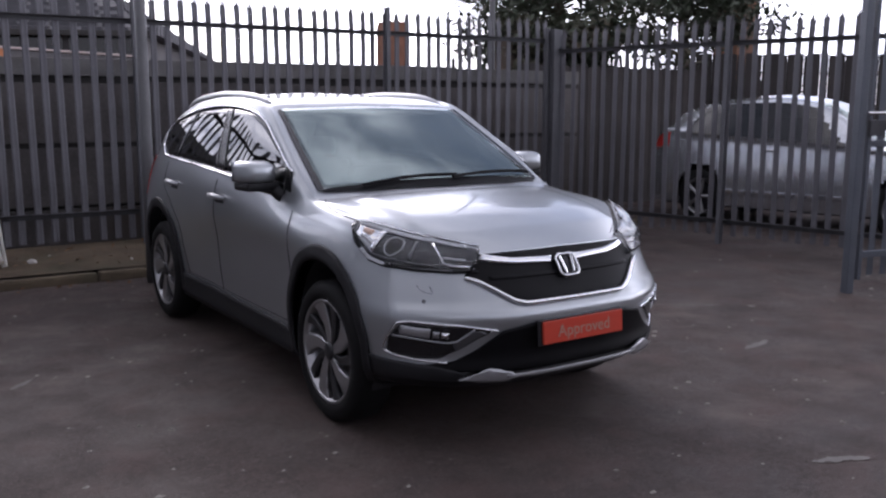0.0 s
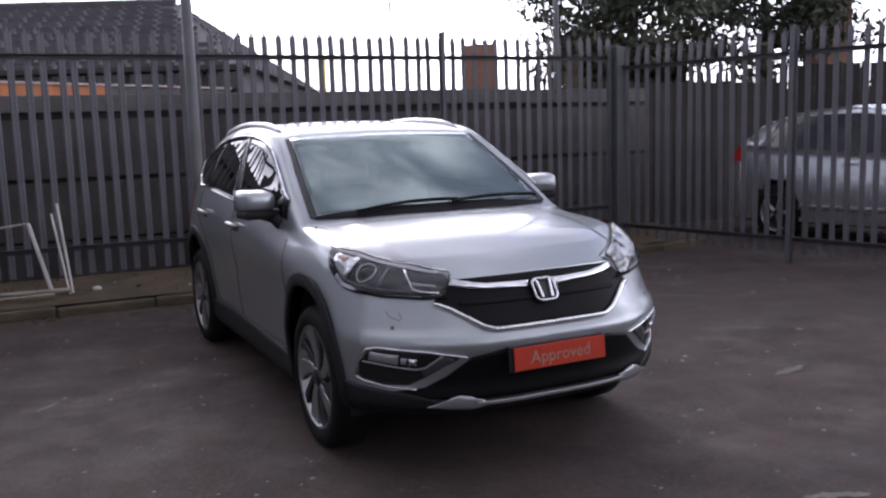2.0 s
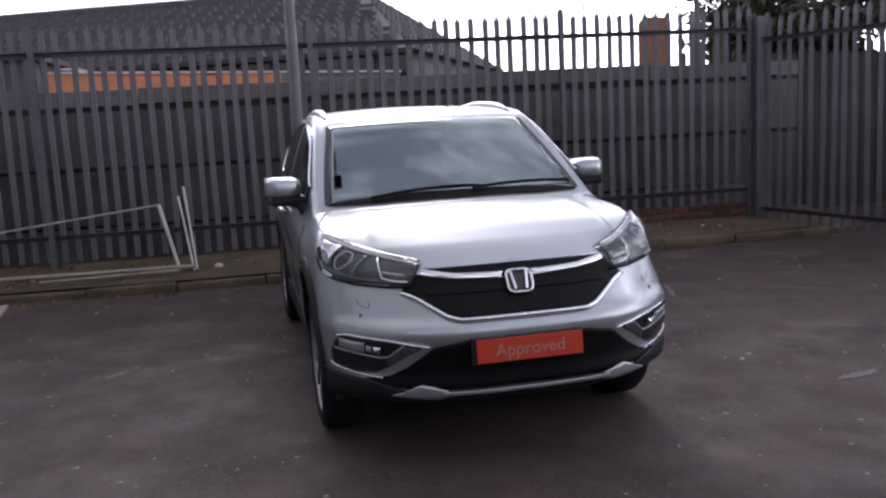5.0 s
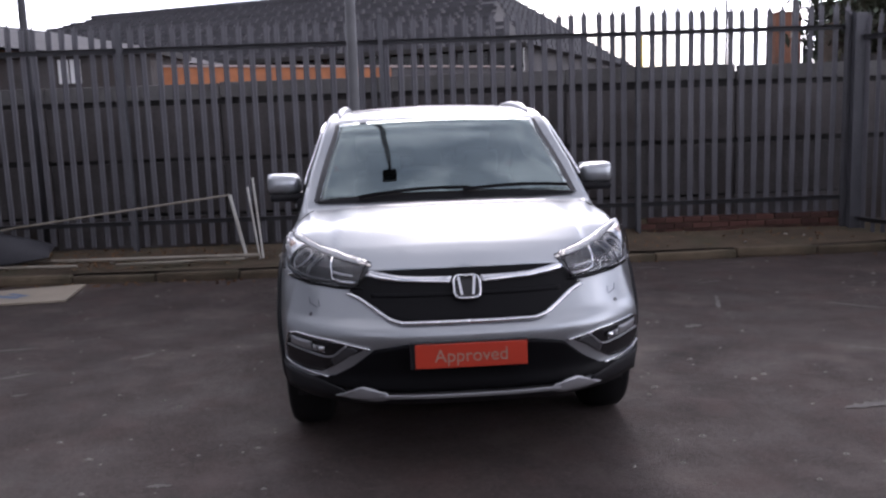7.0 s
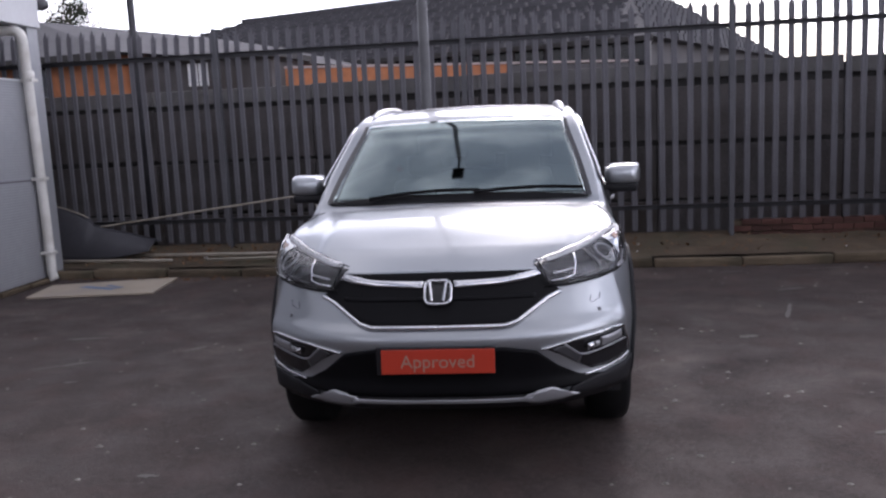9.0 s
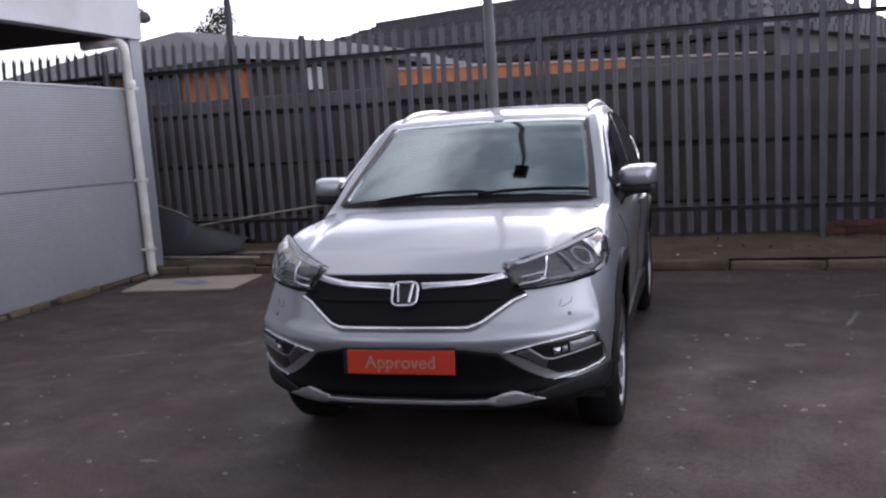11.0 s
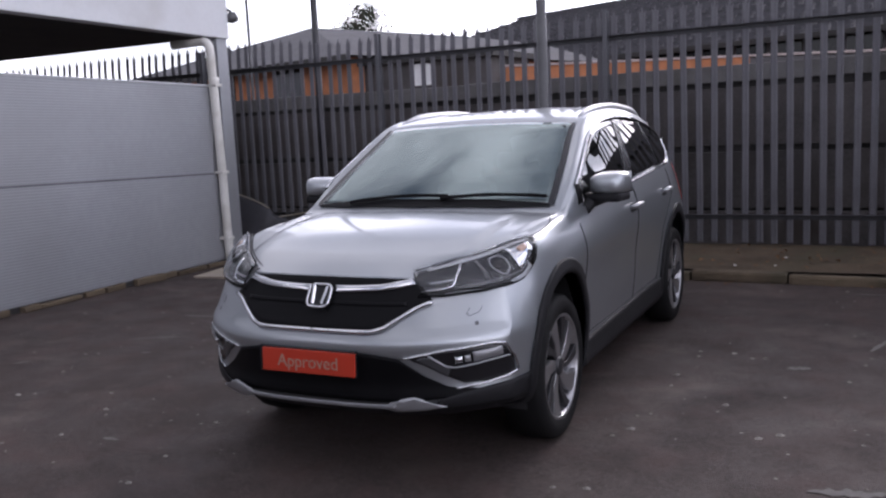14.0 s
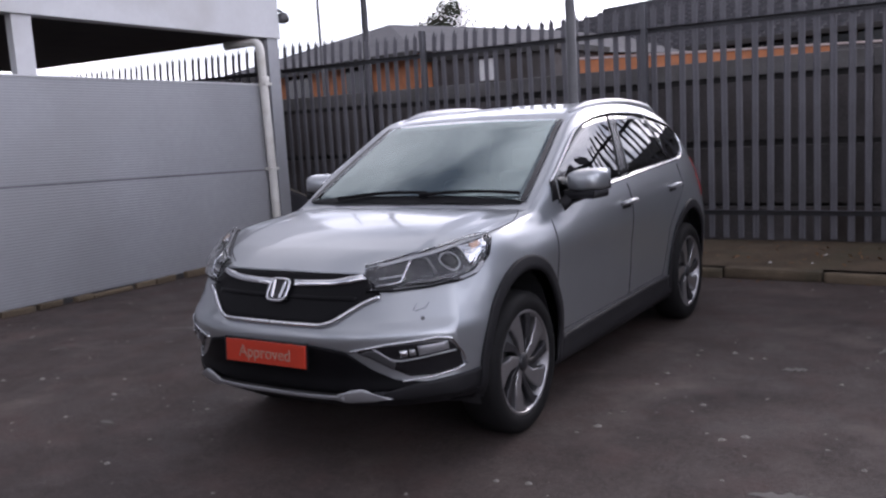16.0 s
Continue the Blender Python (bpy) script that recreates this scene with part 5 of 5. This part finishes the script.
    # tyres and wheels
for s in (1, -1):
    for yw in (FW, RW):
        wh = part("wheel", revolve([(-0.11, 0.275), (-0.115, 0.325), (-0.105, 0.362), (-0.08, 0.383), (0, TYRE), (0.08, 0.383), (0.105, 0.362), (0.115, 0.328), (0.108, 0.286), (0.09, 0.276)], 48), M_RUBBER, car, "black tyre on a five-spoke alloy wheel", smooth=True)
        wh.matrix_basis = pose(s * (0.818 if yw < 0 else 0.845), yw, HUB, 0, 0, 0 if s > 0 else 180)
        part("rim", revolve([(0.10, 0.286), (0.108, 0.278), (0.10, 0.266), (0.02, 0.255), (-0.08, 0.25)], 48), M_ALLOY, wh, smooth=True)
        part("barrel", revolve([(-0.02, 0.0), (-0.02, 0.256)], 32), M_DARKALLOY, wh)
        for n in range(5):
            a = 2 * math.pi * n / 5 + 0.3
            for d, m, w0, w1 in ((0.0, M_ALLOY, 0.050, 0.118), (0.64, M_DARKALLOY, 0.024, 0.06)):
                bm = bmesh.new()
                tw = 0.34

                def sp(r, off, dep):
                    aa = a + d + tw * (r - 0.06) / 0.17
                    return (dep, r * math.cos(aa) - off * math.sin(aa), r * math.sin(aa) + off * math.cos(aa))
                rows = []
                for r, w, x in ((0.04, w0, 0.085), (0.13, (w0 + w1) / 2 * 0.85, 0.088), (0.225, w1 * 0.9, 0.094), (0.272, w1 * 1.2, 0.098)):
                    rows.append([bm.verts.new(sp(r, o, x + dx)) for o, dx in ((-w / 2, -0.03), (-w / 2, -0.004), (-w / 2 * 0.8, 0), (w / 2 * 0.8, 0), (w / 2, -0.004), (w / 2, -0.03))])
                for p, q in zip(rows, rows[1:]):
                    for k in range(5):
                        bm.faces.new((p[k], q[k], q[k + 1], p[k + 1]))
                bmesh.ops.recalc_face_normals(bm, faces=bm.faces)
                part("spoke", bm, m, wh)
        part("hub_cap", revolve([(0.03, 0.055), (0.092, 0.05), (0.10, 0.034), (0.102, 0.0)], 20), M_DARKALLOY, wh, smooth=True)
        part("brake_disc", revolve([(0.005, 0.05), (0.005, 0.15), (-0.01, 0.15)], 28), M_ALLOY, wh)

LAMP_LOW = [(0.485, -2.05, 0.885), (0.593, -1.985, 0.878), (0.73, -1.885, 0.892), (0.82, -1.775, 0.910), (0.866, -1.69, 0.938), (0.888, -1.60, 1.01), (0.880, -1.535, 1.095)]
LAMP_HIGH = [(0.442, -2.01, 0.985), (0.56, -1.915, 1.022), (0.68, -1.785, 1.06), (0.79, -1.64, 1.092), (0.866, -1.527, 1.112)]


def lamp_at(s, u, v, off):
    a, b = Vector(along(LAMP_LOW, u)), Vector(along(LAMP_HIGH, u))
    p = a.lerp(b, v) + Vector((0.02, -0.02, 0.02)) * (4 * v * (1 - v))
    hit, nrm, _, _ = SKIN.find_nearest(p)
    if nrm.dot(Vector((0.5, -0.6, 0.6))) < 0:
        nrm = -nrm
    q = hit + nrm * off
    return Vector((q.x * s, q.y, q.z))


def lamp_patch(s, us, vs, off, nu, nv, bulge=0.0):
    bm = sheet(lambda u, v: lamp_at(s, us[0] + (us[1] - us[0]) * u, vs[0] + (vs[1] - vs[0]) * v, off + bulge * math.sin(math.pi * u) * math.sin(math.pi * v)), nu, nv)
    bmesh.ops.recalc_face_normals(bm, faces=bm.faces)
    out = Vector((0.5 * s, -0.6, 0.6))
    for f in bm.faces:
        if f.normal.dot(out) < 0:
            f.normal_flip()
    bmesh.ops.solidify(bm, geom=list(bm.faces), thickness=0.003)
    return bm


# ---- nose
part("grille", front_patch([(-0.56, 0.880), (-0.50, 0.855), (-0.42, 0.80), (-0.345, 0.758), (-0.30, 0.752), (0.30, 0.752), (0.345, 0.758), (0.42, 0.80), (0.50, 0.855), (0.56, 0.880)],
                           [(-0.465, 0.978), (-0.3, 0.983), (0, 0.985), (0.3, 0.983), (0.465, 0.978)], 0.006, 60, 8), M_GRILLE, car, "black grille", smooth=True)
for z, w in ((0.868, 0.45),):
    part("grille_slat", front_patch([(-w, z - 0.008), (w, z - 0.008)], [(-w, z + 0.008), (w, z + 0.008)], 0.012, 40, 3, thick=-0.01), M_GRILLE, car, smooth=True)
for s in (1, -1):
    part("chrome_bar", front_patch([(0.07, 0.912), (0.3, 0.920), (0.40, 0.933), (0.475, 0.953)], [(0.07, 0.944), (0.3, 0.953), (0.40, 0.967), (0.455, 0.980)], 0.014, 30, 5, s, -0.012, 0.006), M_CHROME, car, "bright chrome grille bar", smooth=True)
    edge_pts = [(0.0, 0.747), (0.31, 0.747), (0.36, 0.760), (0.43, 0.805), (0.50, 0.850), (0.545, 0.868), (0.56, 0.871)]
    part("grille_surround", tube([on_front(s * p[0], p[1], 0.012) for p in [along(edge_pts, i / 40) for i in range(41)]], 0.011, 8), M_CHROME, car, "chrome strip under the grille", smooth=True)
    # headlamp: u runs outwards, v upwards
    part("headlamp", lamp_patch(s, (0, 1), (0, 1), 0.004, 60, 12), M_LAMPBOX, car, "clear headlamp with a dark housing", smooth=True)
    part("headlamp_strip", lamp_patch(s, (0.10, 0.95), (0.86, 0.99), 0.012, 40, 3), M_SKID, car, "silver upper strip of the headlamp", smooth=True)
    part("headlamp_ledge", lamp_patch(s, (0.16, 0.80), (0.03, 0.09), 0.013, 40, 3), M_SKID, car, smooth=True)
    part("headlamp_ledge", lamp_patch(s, (0.24, 0.78), (0.14, 0.19), 0.013, 40, 3), M_BEZEL, car, smooth=True)
    part("outer_band", lamp_patch(s, (0.93, 0.99), (0.06, 0.78), 0.011, 6, 12), M_BEZEL, car, smooth=True)
    part("reflector", lamp_patch(s, (0.70, 0.93), (0.16, 0.80), 0.011, 16, 12, 0.010), M_CHROME, car, smooth=True)
    part("indicator", lamp_patch(s, (0.77, 0.86), (0.50, 0.70), 0.022, 6, 6, 0.004), M_AMBER, car, "small pale amber indicator", smooth=True)
    part("reflector", lamp_patch(s, (0.69, 0.72), (0.22, 0.80), 0.018, 3, 8), M_CHROME, car, smooth=True)
    part("reflector", lamp_patch(s, (0.43, 0.455), (0.22, 0.80), 0.014, 4, 8, 0.004), M_BEZEL, car, smooth=True)
    part("reflector", lamp_patch(s, (0.08, 0.24), (0.40, 0.47), 0.013, 10, 4, 0.003), M_SKID, car, smooth=True)
    part("daylight_strip", tube([lamp_at(s, u, v, 0.015) for u, v in ((0.05, 0.16), (0.16, 0.19), (0.22, 0.24), (0.27, 0.5), (0.33, 0.80))], 0.0055, 6), M_CHROME, car, smooth=True)
    c = lamp_at(s, 0.575, 0.48, -0.012)
    part("projector_ring", tube([lamp_at(s, 0.575 + 0.062 * math.cos(a), 0.48 + 0.25 * math.sin(a), 0.016) for a in [2 * math.pi * i / 24 for i in range(24)]], 0.0035, 6, closed=True), M_SKID, car, smooth=True)
    pr = part("projector", revolve([(0, 0.036), (0.014, 0.036), (0.022, 0.030), (0.030, 0.016), (0.033, 0.0)], 20), M_BLACK, car, smooth=True)
    pr.matrix_basis = Matrix.Translation(c) @ pose(0, 0, 0, 0, 0, -90 + s * 40)
    ln = part("headlamp_lens", lamp_patch(s, (0.01, 0.99), (0.02, 0.98), 0.030, 48, 12, 0.010), M_LENS, car, smooth=True)
    ln.visible_shadow = False
    rim_uv = [(i / 20, 0) for i in range(21)] + [(1, i / 6) for i in range(1, 6)] + [(1 - i / 20, 1) for i in range(18)]
    part("headlamp_rim", tube([lamp_at(s, u, v, 0.010) for u, v in rim_uv], 0.005, 6), M_GRILLE, car, "thin black lamp outline", smooth=True)
    # fog lamp recess
    lowf = [(0.50, 0.630), (0.57, 0.592), (0.64, 0.540), (0.70, 0.500), (0.79, 0.497), (0.884, 0.522)]
    highf = [(0.50, 0.642), (0.635, 0.666), (0.80, 0.679), (0.85, 0.674), (0.884, 0.60)]
    part("fog_recess", front_patch(lowf, highf, 0.004, 30, 8, s, -0.004), M_BLACK, car, "black fog lamp recess", smooth=True)
    rim_pts = [(0.466, 0.637), (0.635, 0.669), (0.82, 0.684), (0.862, 0.676), (0.886, 0.60), (0.890, 0.53), (0.86, 0.510), (0.78, 0.490), (0.67, 0.478)]
    part("fog_trim", tube([on_front(s * p[0], p[1], 0.006) for p in [along(rim_pts, i / 60) for i in range(61)]], 0.0055, 6), M_CHROME, car, "chrome outline of the fog lamp", smooth=True)
    inner_pts = [(0.872, 0.612), (0.75, 0.592), (0.675, 0.582), (0.64, 0.590), (0.61, 0.618), (0.575, 0.650)]
    part("fog_trim", tube([on_front(s * p[0], p[1], 0.008) for p in [along(inner_pts, i / 30) for i in range(31)]], 0.0045, 6), M_SKID, car, "thin silver line under the fog lamp", smooth=True)
    part("fog_fin", front_patch([(0.52, 0.628), (0.60, 0.568), (0.64, 0.538)], [(0.545, 0.640), (0.59, 0.640), (0.655, 0.575)], 0.007, 10, 4, s, -0.004), M_BEZEL, car, "grey plastic fin", smooth=True)
    part("fog_lamp", front_patch([(0.745, 0.604), (0.85, 0.622)], [(0.745, 0.652), (0.85, 0.664)], 0.012, 12, 6, s, -0.006, 0.006), M_SKID, car, "clear fog lamp", smooth=True)
    part("fog_bulb", front_patch([(0.675, 0.606), (0.705, 0.610)], [(0.675, 0.638), (0.705, 0.642)], 0.018, 8, 6, s, -0.006, 0.010), M_CHROME, car, smooth=True)
    part("fog_bulb", front_patch([(0.712, 0.610), (0.735, 0.612)], [(0.712, 0.640), (0.735, 0.642)], 0.016, 8, 6, s, -0.006, 0.006), M_SKID, car, smooth=True)
    # bright end of the skid plate
    part("skid_corner", front_patch([(0.37, 0.408), (0.44, 0.395), (0.63, 0.408)], [(0.39, 0.430), (0.50, 0.454), (0.57, 0.428)], 0.032, 14, 5, s, -0.012), M_SKID, car, "satin silver skid plate corner", smooth=True)
    part("corner_trim", front_patch([(0.58, 0.385), (0.72, 0.385), (0.90, 0.39)], [(0.60, 0.43), (0.72, 0.462), (0.925, 0.492)], 0.010, 20, 5, s, -0.01), M_CLAD, car, "dark plastic lower bumper corner", smooth=True)
    part("parking_sensor", tube([on_front(s * 0.75, 0.772, -0.002), on_front(s * 0.75, 0.772, 0.003)], 0.010, 12), M_BEZEL, car)
    wp = [(0.712, 0.838), (0.706, 0.812), (0.716, 0.806), (0.752, 0.818), (0.757, 0.842)]
    part("washer_cover", tube([on_front(s * p[0], p[1], 0.0) for p in wp], 0.0016, 5), M_CLAD, car, "thin outline of the washer cover")
part("lower_intake", front_patch([(-0.80, 0.448), (-0.42, 0.425), (0.42, 0.425), (0.80, 0.448)], [(-0.76, 0.468), (-0.64, 0.490), (-0.55, 0.545), (-0.445, 0.636), (-0.30, 0.662), (0.30, 0.662), (0.445, 0.636), (0.55, 0.545), (0.64, 0.490), (0.76, 0.468)], 0.006, 90, 10), M_GRILLE, car, "black lower air intake", smooth=True)
part("chin_trim", front_patch([(-0.80, 0.345), (-0.6, 0.345), (0.6, 0.345), (0.80, 0.345)], [(-0.82, 0.40), (-0.6, 0.40), (0.6, 0.40), (0.82, 0.40)], 0.004, 60, 6, thick=-0.01), M_CLAD, car, "dark plastic chin", smooth=True)
part("skid_plate", front_patch([(-0.42, 0.410), (0.42, 0.410)], [(-0.42, 0.424), (0.42, 0.424)], 0.034, 40, 4, thick=-0.012), M_SKID, car, "satin silver skid plate", smooth=True)
# badge: a plain chrome emblem
em = part("emblem", tube([on_front(x, z, 0.028) for x, z in [(0.062 * math.copysign(abs(math.cos(a)) ** 0.5, math.cos(a)), 0.89 + 0.050 * math.copysign(abs(math.sin(a)) ** 0.5, math.sin(a))) for a in [2 * math.pi * i / 32 for i in range(32)]]], 0.007, 8, closed=True), M_CHROME, car, "plain chrome emblem", smooth=True)
part("emblem_back", front_patch([(-0.058, 0.845), (0.058, 0.845)], [(-0.064, 0.935), (0.064, 0.935)], 0.020, 10, 8, thick=-0.014), M_BLACK, em, smooth=True)
for s in (1, -1):
    part("emblem_bar", tube([on_front(s * 0.026, 0.852, 0.030), on_front(s * 0.038, 0.93, 0.030)], 0.0085, 8), M_CHROME, em)

placard = thing("placard", "orange-red placard reading Approved on the bumper", "placard", AT @ pose(0, -2.292, 0.610, -4, 0, 0))
part("plate", box(-0.26, 0.26, 0, 0.012, -0.0555, 0.0555, 0.003), M_PLATE, placard)
part("plate_holder", box(-0.285, 0.262, 0.012, 0.03, -0.062, 0.066, 0.004), M_BLACK, placard)
fc = bpy.data.curves.new("lettering", "FONT")
fc.body, fc.size, fc.align_x, fc.align_y, fc.extrude = "Approved", 0.085, "CENTER", "CENTER", 0.0008
fo = new("lettering", fc)
fo.parent = placard
fo.matrix_basis = pose(0, -0.0012, -0.002, 90, 0, 0)
fc.materials.append(M_PRINT)

# bonnet shut lines, wipers, cowl
for s in (1, -1):
    pts = [(0.445, -1.995), (0.56, -1.90), (0.68, -1.77), (0.79, -1.625), (0.845, -1.53), (0.86, -1.38), (0.852, -1.22), (0.815, -1.10), (0.785, -1.03)]
    part("panel_gap", tube([on_top(s * p[0], p[1], 0.001) for p in [along(pts, i / 30) for i in range(31)]], 0.0028, 5), M_CABIN, car)
pts = [(-0.765, -0.965), (-0.5, -1.01), (0, -1.04), (0.5, -1.01), (0.765, -0.965)]


def cowl(u, v):
    p = along(pts, u)
    return on_top(p[0], p[1] + 0.004 + 0.066 * v * (1 - 0.75 * abs(p[0] / 0.765) ** 3), 0.008)


bm = sheet(cowl, 40, 4)
part("cowl", bm, M_GRILLE, car, "black plastic scuttle", smooth=True)
for x0, y0, x1, y1 in ((0.735, -0.905, 0.10, -0.975), (0.14, -0.955, -0.52, -0.975)):
    part("wiper", tube([on_top(x0 + (x1 - x0) * i / 12, y0 + (y1 - y0) * i / 12 + 0.012 * math.sin(math.pi * i / 12), 0.022) for i in range(13)], 0.011, 6), M_GRILLE, car, "black wiper blade")

fin = bmesh.new()
prof_fin = ((-0.10, 0.0), (0.09, 0.0), (0.10, 0.065), (0.05, 0.07))
for a in (-0.022, 0.022):
    fin.faces.new([fin.verts.new((a * (1 if z < 0.01 else 0.25), 1.72 + y, on_top(0, 1.72 + y).z + z)) for y, z in prof_fin])
fin.verts.ensure_lookup_table()
for k in range(4):
    fin.faces.new((fin.verts[k], fin.verts[(k + 1) % 4], fin.verts[4 + (k + 1) % 4], fin.verts[4 + k]))
bmesh.ops.recalc_face_normals(fin, faces=fin.faces)
part("aerial_fin", fin, M_BLACK, car, "black shark-fin aerial")
# cabin
part("dashboard", box(-0.72, 0.72, -0.80, -0.35, 0.75, 1.06, 0.06), M_CABIN, car)
part("cabin_floor", box(-0.75, 0.75, -0.8, 1.9, 0.35, 0.42), M_CABIN, car)
for x, y in ((-0.37, 0.25), (0.37, 0.25), (-0.37, 1.15), (0.37, 1.15), (0.0, 1.15)):
    st = part("seat", box(x - 0.24, x + 0.24, y - 0.30, y + 0.20, 0.50, 0.72, 0.06), M_CABIN, car)
    part("seat_back", box(x - 0.23, x + 0.23, y + 0.12, y + 0.28, 0.66, 1.24, 0.06), M_CABIN, st)
    part("head_rest", box(x - 0.13, x + 0.13, y + 0.20, y + 0.29, 1.26, 1.42, 0.04), M_CABIN, st)
part("steering_wheel", tube([(-0.37 + 0.18 * math.cos(a), -0.22 + 0.05 * math.sin(a), 0.98 + 0.18 * math.sin(a)) for a in [2 * math.pi * i / 24 for i in range(24)]], 0.015, 8, closed=True), M_CABIN, car, smooth=True)
part("headliner", sheet(lambda u, v: (-0.5 + u, 0.0 + 1.8 * v, 1.665 - 0.05 * (2 * u - 1) ** 2 - 0.05 * v * v), 8, 8), M_CABIN, car)

# ---------------------------------------------------------------- the hatchback beyond the right fence
hatch = thing("hatchback", "pale silver hatchback parked beyond the palisade fence", "car", pose(8.2, 2.33, 0, 0, 0, 15.7) @ Matrix.Diagonal((1.03, 1.06, 1.25, 1)))
h_roof = curve_of([(-2.1, 0.72), (-1.9, 0.80), (-1.2, 0.95), (-0.95, 1.0), (-0.15, 1.40), (0.4, 1.46), (1.1, 1.43), (1.7, 1.30), (1.95, 1.10), (2.1, 0.9)])
h_belt = curve_of([(-2.1, 0.66), (-1.2, 0.88), (0, 0.93), (1.4, 1.0), (1.9, 1.05), (2.1, 0.86)])
h_wide = curve_of([(-2.1, 0.62), (-1.7, 0.82), (-1.0, 0.88), (1.2, 0.88), (1.8, 0.82), (2.1, 0.66)])
h_top = curve_of([(-2.1, 0.5), (-1.0, 0.62), (-0.1, 0.56), (1.4, 0.54), (2.1, 0.5)])


def h_point(i, k, n=28):
    y = -2.1 + 4.2 * i / 150
    zr, zb, w, wt = h_roof(y), h_belt(y), h_wide(y), h_top(y)
    t = k / n
    if t < 0.55:
        q = t / 0.55
        z = 0.22 + (zb - 0.22) * q
        return (w * (0.94 + 0.06 * math.sin(math.pi * min(q * 0.9 + 0.1, 1))) - 0.02 * q * q, y, z)
    if t < 0.8:
        q = (t - 0.55) / 0.25
        ze = zb + (zr - 0.06 - zb) * q
        return (w - 0.02 + (wt - w + 0.02) * q, y, ze)
    q = (t - 0.8) / 0.2
    return (wt * (1 - q), y, zr - 0.06 * (1 - q) ** 2)


def h_piece(name, keep, mat, label="", sides=(1, -1)):
    bm = bmesh.new()
    n = 28
    for s in sides:
        vs = [[bm.verts.new((h_point(i, k)[0] * s, *h_point(i, k)[1:])) for k in range(n + 1)] for i in range(151)]
        for i in range(150):
            for k in range(n):
                y = -2.1 + 4.2 * (i + 0.5) / 150
                z = h_point(i, k)[2]
                if keep(y, (k + 0.5) / n, z):
                    f = (vs[i][k], vs[i + 1][k], vs[i + 1][k + 1], vs[i][k + 1])
                    bm.faces.new(f if s > 0 else f[::-1])
    bmesh.ops.delete(bm, geom=[v for v in bm.verts if not v.link_faces], context="VERTS")
    bmesh.ops.remove_doubles(bm, verts=bm.verts, dist=0.002)
    return part(name, bm, mat, hatch, label, smooth=True)


def h_glass(y, t):
    return 0.57 < t < 0.77 and -0.62 + (t - 0.57) * 2.2 < y < 1.55 - (t - 0.57) * 0.8


def h_screen(y, t):
    return (t > 0.82 and -0.92 < y < -0.18) or (t > 0.82 and 1.6 < y < 1.92)


def h_arch(y, z):
    return min((y + 1.28) ** 2, (y - 1.27) ** 2) + (z - 0.31) ** 2 < 0.34 ** 2


def h_lamp(y, t, z):
    return y > 1.78 and 0.83 < z < 1.0 and t < 0.62


h_piece("body_shell", lambda y, t, z: not (h_glass(y, t) or h_screen(y, t) or h_lamp(y, t, z) or (t < 0.55 and h_arch(y, z))), M_PAINT_B)
for s in (1, -1):
    h_piece("rear_lamp", h_lamp, M_RED, "red rear lamp", sides=(s,))
for s in (1, -1):
    h_piece("side_window", lambda y, t, z: h_glass(y, t) and y <= 0.36, M_HGLASS, sides=(s,))
    h_piece("rear_side_window", lambda y, t, z: h_glass(y, t) and y >= 0.44, M_HGLASS, sides=(s,))
    h_piece("door_pillar", lambda y, t, z: h_glass(y, t) and 0.36 < y < 0.44, M_BLACK, sides=(s,))
h_piece("windscreen", lambda y, t, z: h_screen(y, t) and y < 0, M_GLASS)
h_piece("rear_screen", lambda y, t, z: h_screen(y, t) and y > 0, M_GLASS)
part("cabin", box(-0.6, 0.6, -0.7, 1.6, 0.4, 0.95, 0.05), M_CABIN, hatch)
part("underbody", box(-0.6, 0.6, -1.9, 1.9, 0.18, 0.5), M_CABIN, hatch)
for s in (1, -1):
    for yw in (-1.28, 1.27):
        wh = part("wheel", revolve([(-0.1, 0.2), (-0.1, 0.29), (-0.07, 0.31), (0.07, 0.31), (0.1, 0.29), (0.095, 0.21)], 32), M_RUBBER, hatch, smooth=True)
        wh.matrix_basis = pose(s * 0.77, yw, 0.31, 0, 0, 0 if s > 0 else 180)
        part("rim", revolve([(0.095, 0.21), (0.07, 0.19), (-0.05, 0.19)], 32), M_ALLOY, wh, smooth=True)
        part("barrel", revolve([(0.0, 0.0), (0.0, 0.19)], 24), M_DARKALLOY, wh)
        for n in range(5):
            a = 2 * math.pi * n / 5
            part("spoke", tube([(0.08, 0.03 * math.cos(a), 0.03 * math.sin(a)), (0.085, 0.2 * math.cos(a), 0.2 * math.sin(a))], 0.022, 6), M_ALLOY, wh)
    part("door_handle", tube([(s * 0.885, 0.25, 0.86), (s * 0.90, 0.33, 0.865), (s * 0.885, 0.42, 0.86)], 0.014, 6), M_PAINT_B, hatch)
    part("side_strip", box(s * 0.885 - 0.008, s * 0.885 + 0.008, -0.85, 0.95, 0.36, 0.41, 0.004), M_CHROME, hatch, "pale lower side strip")
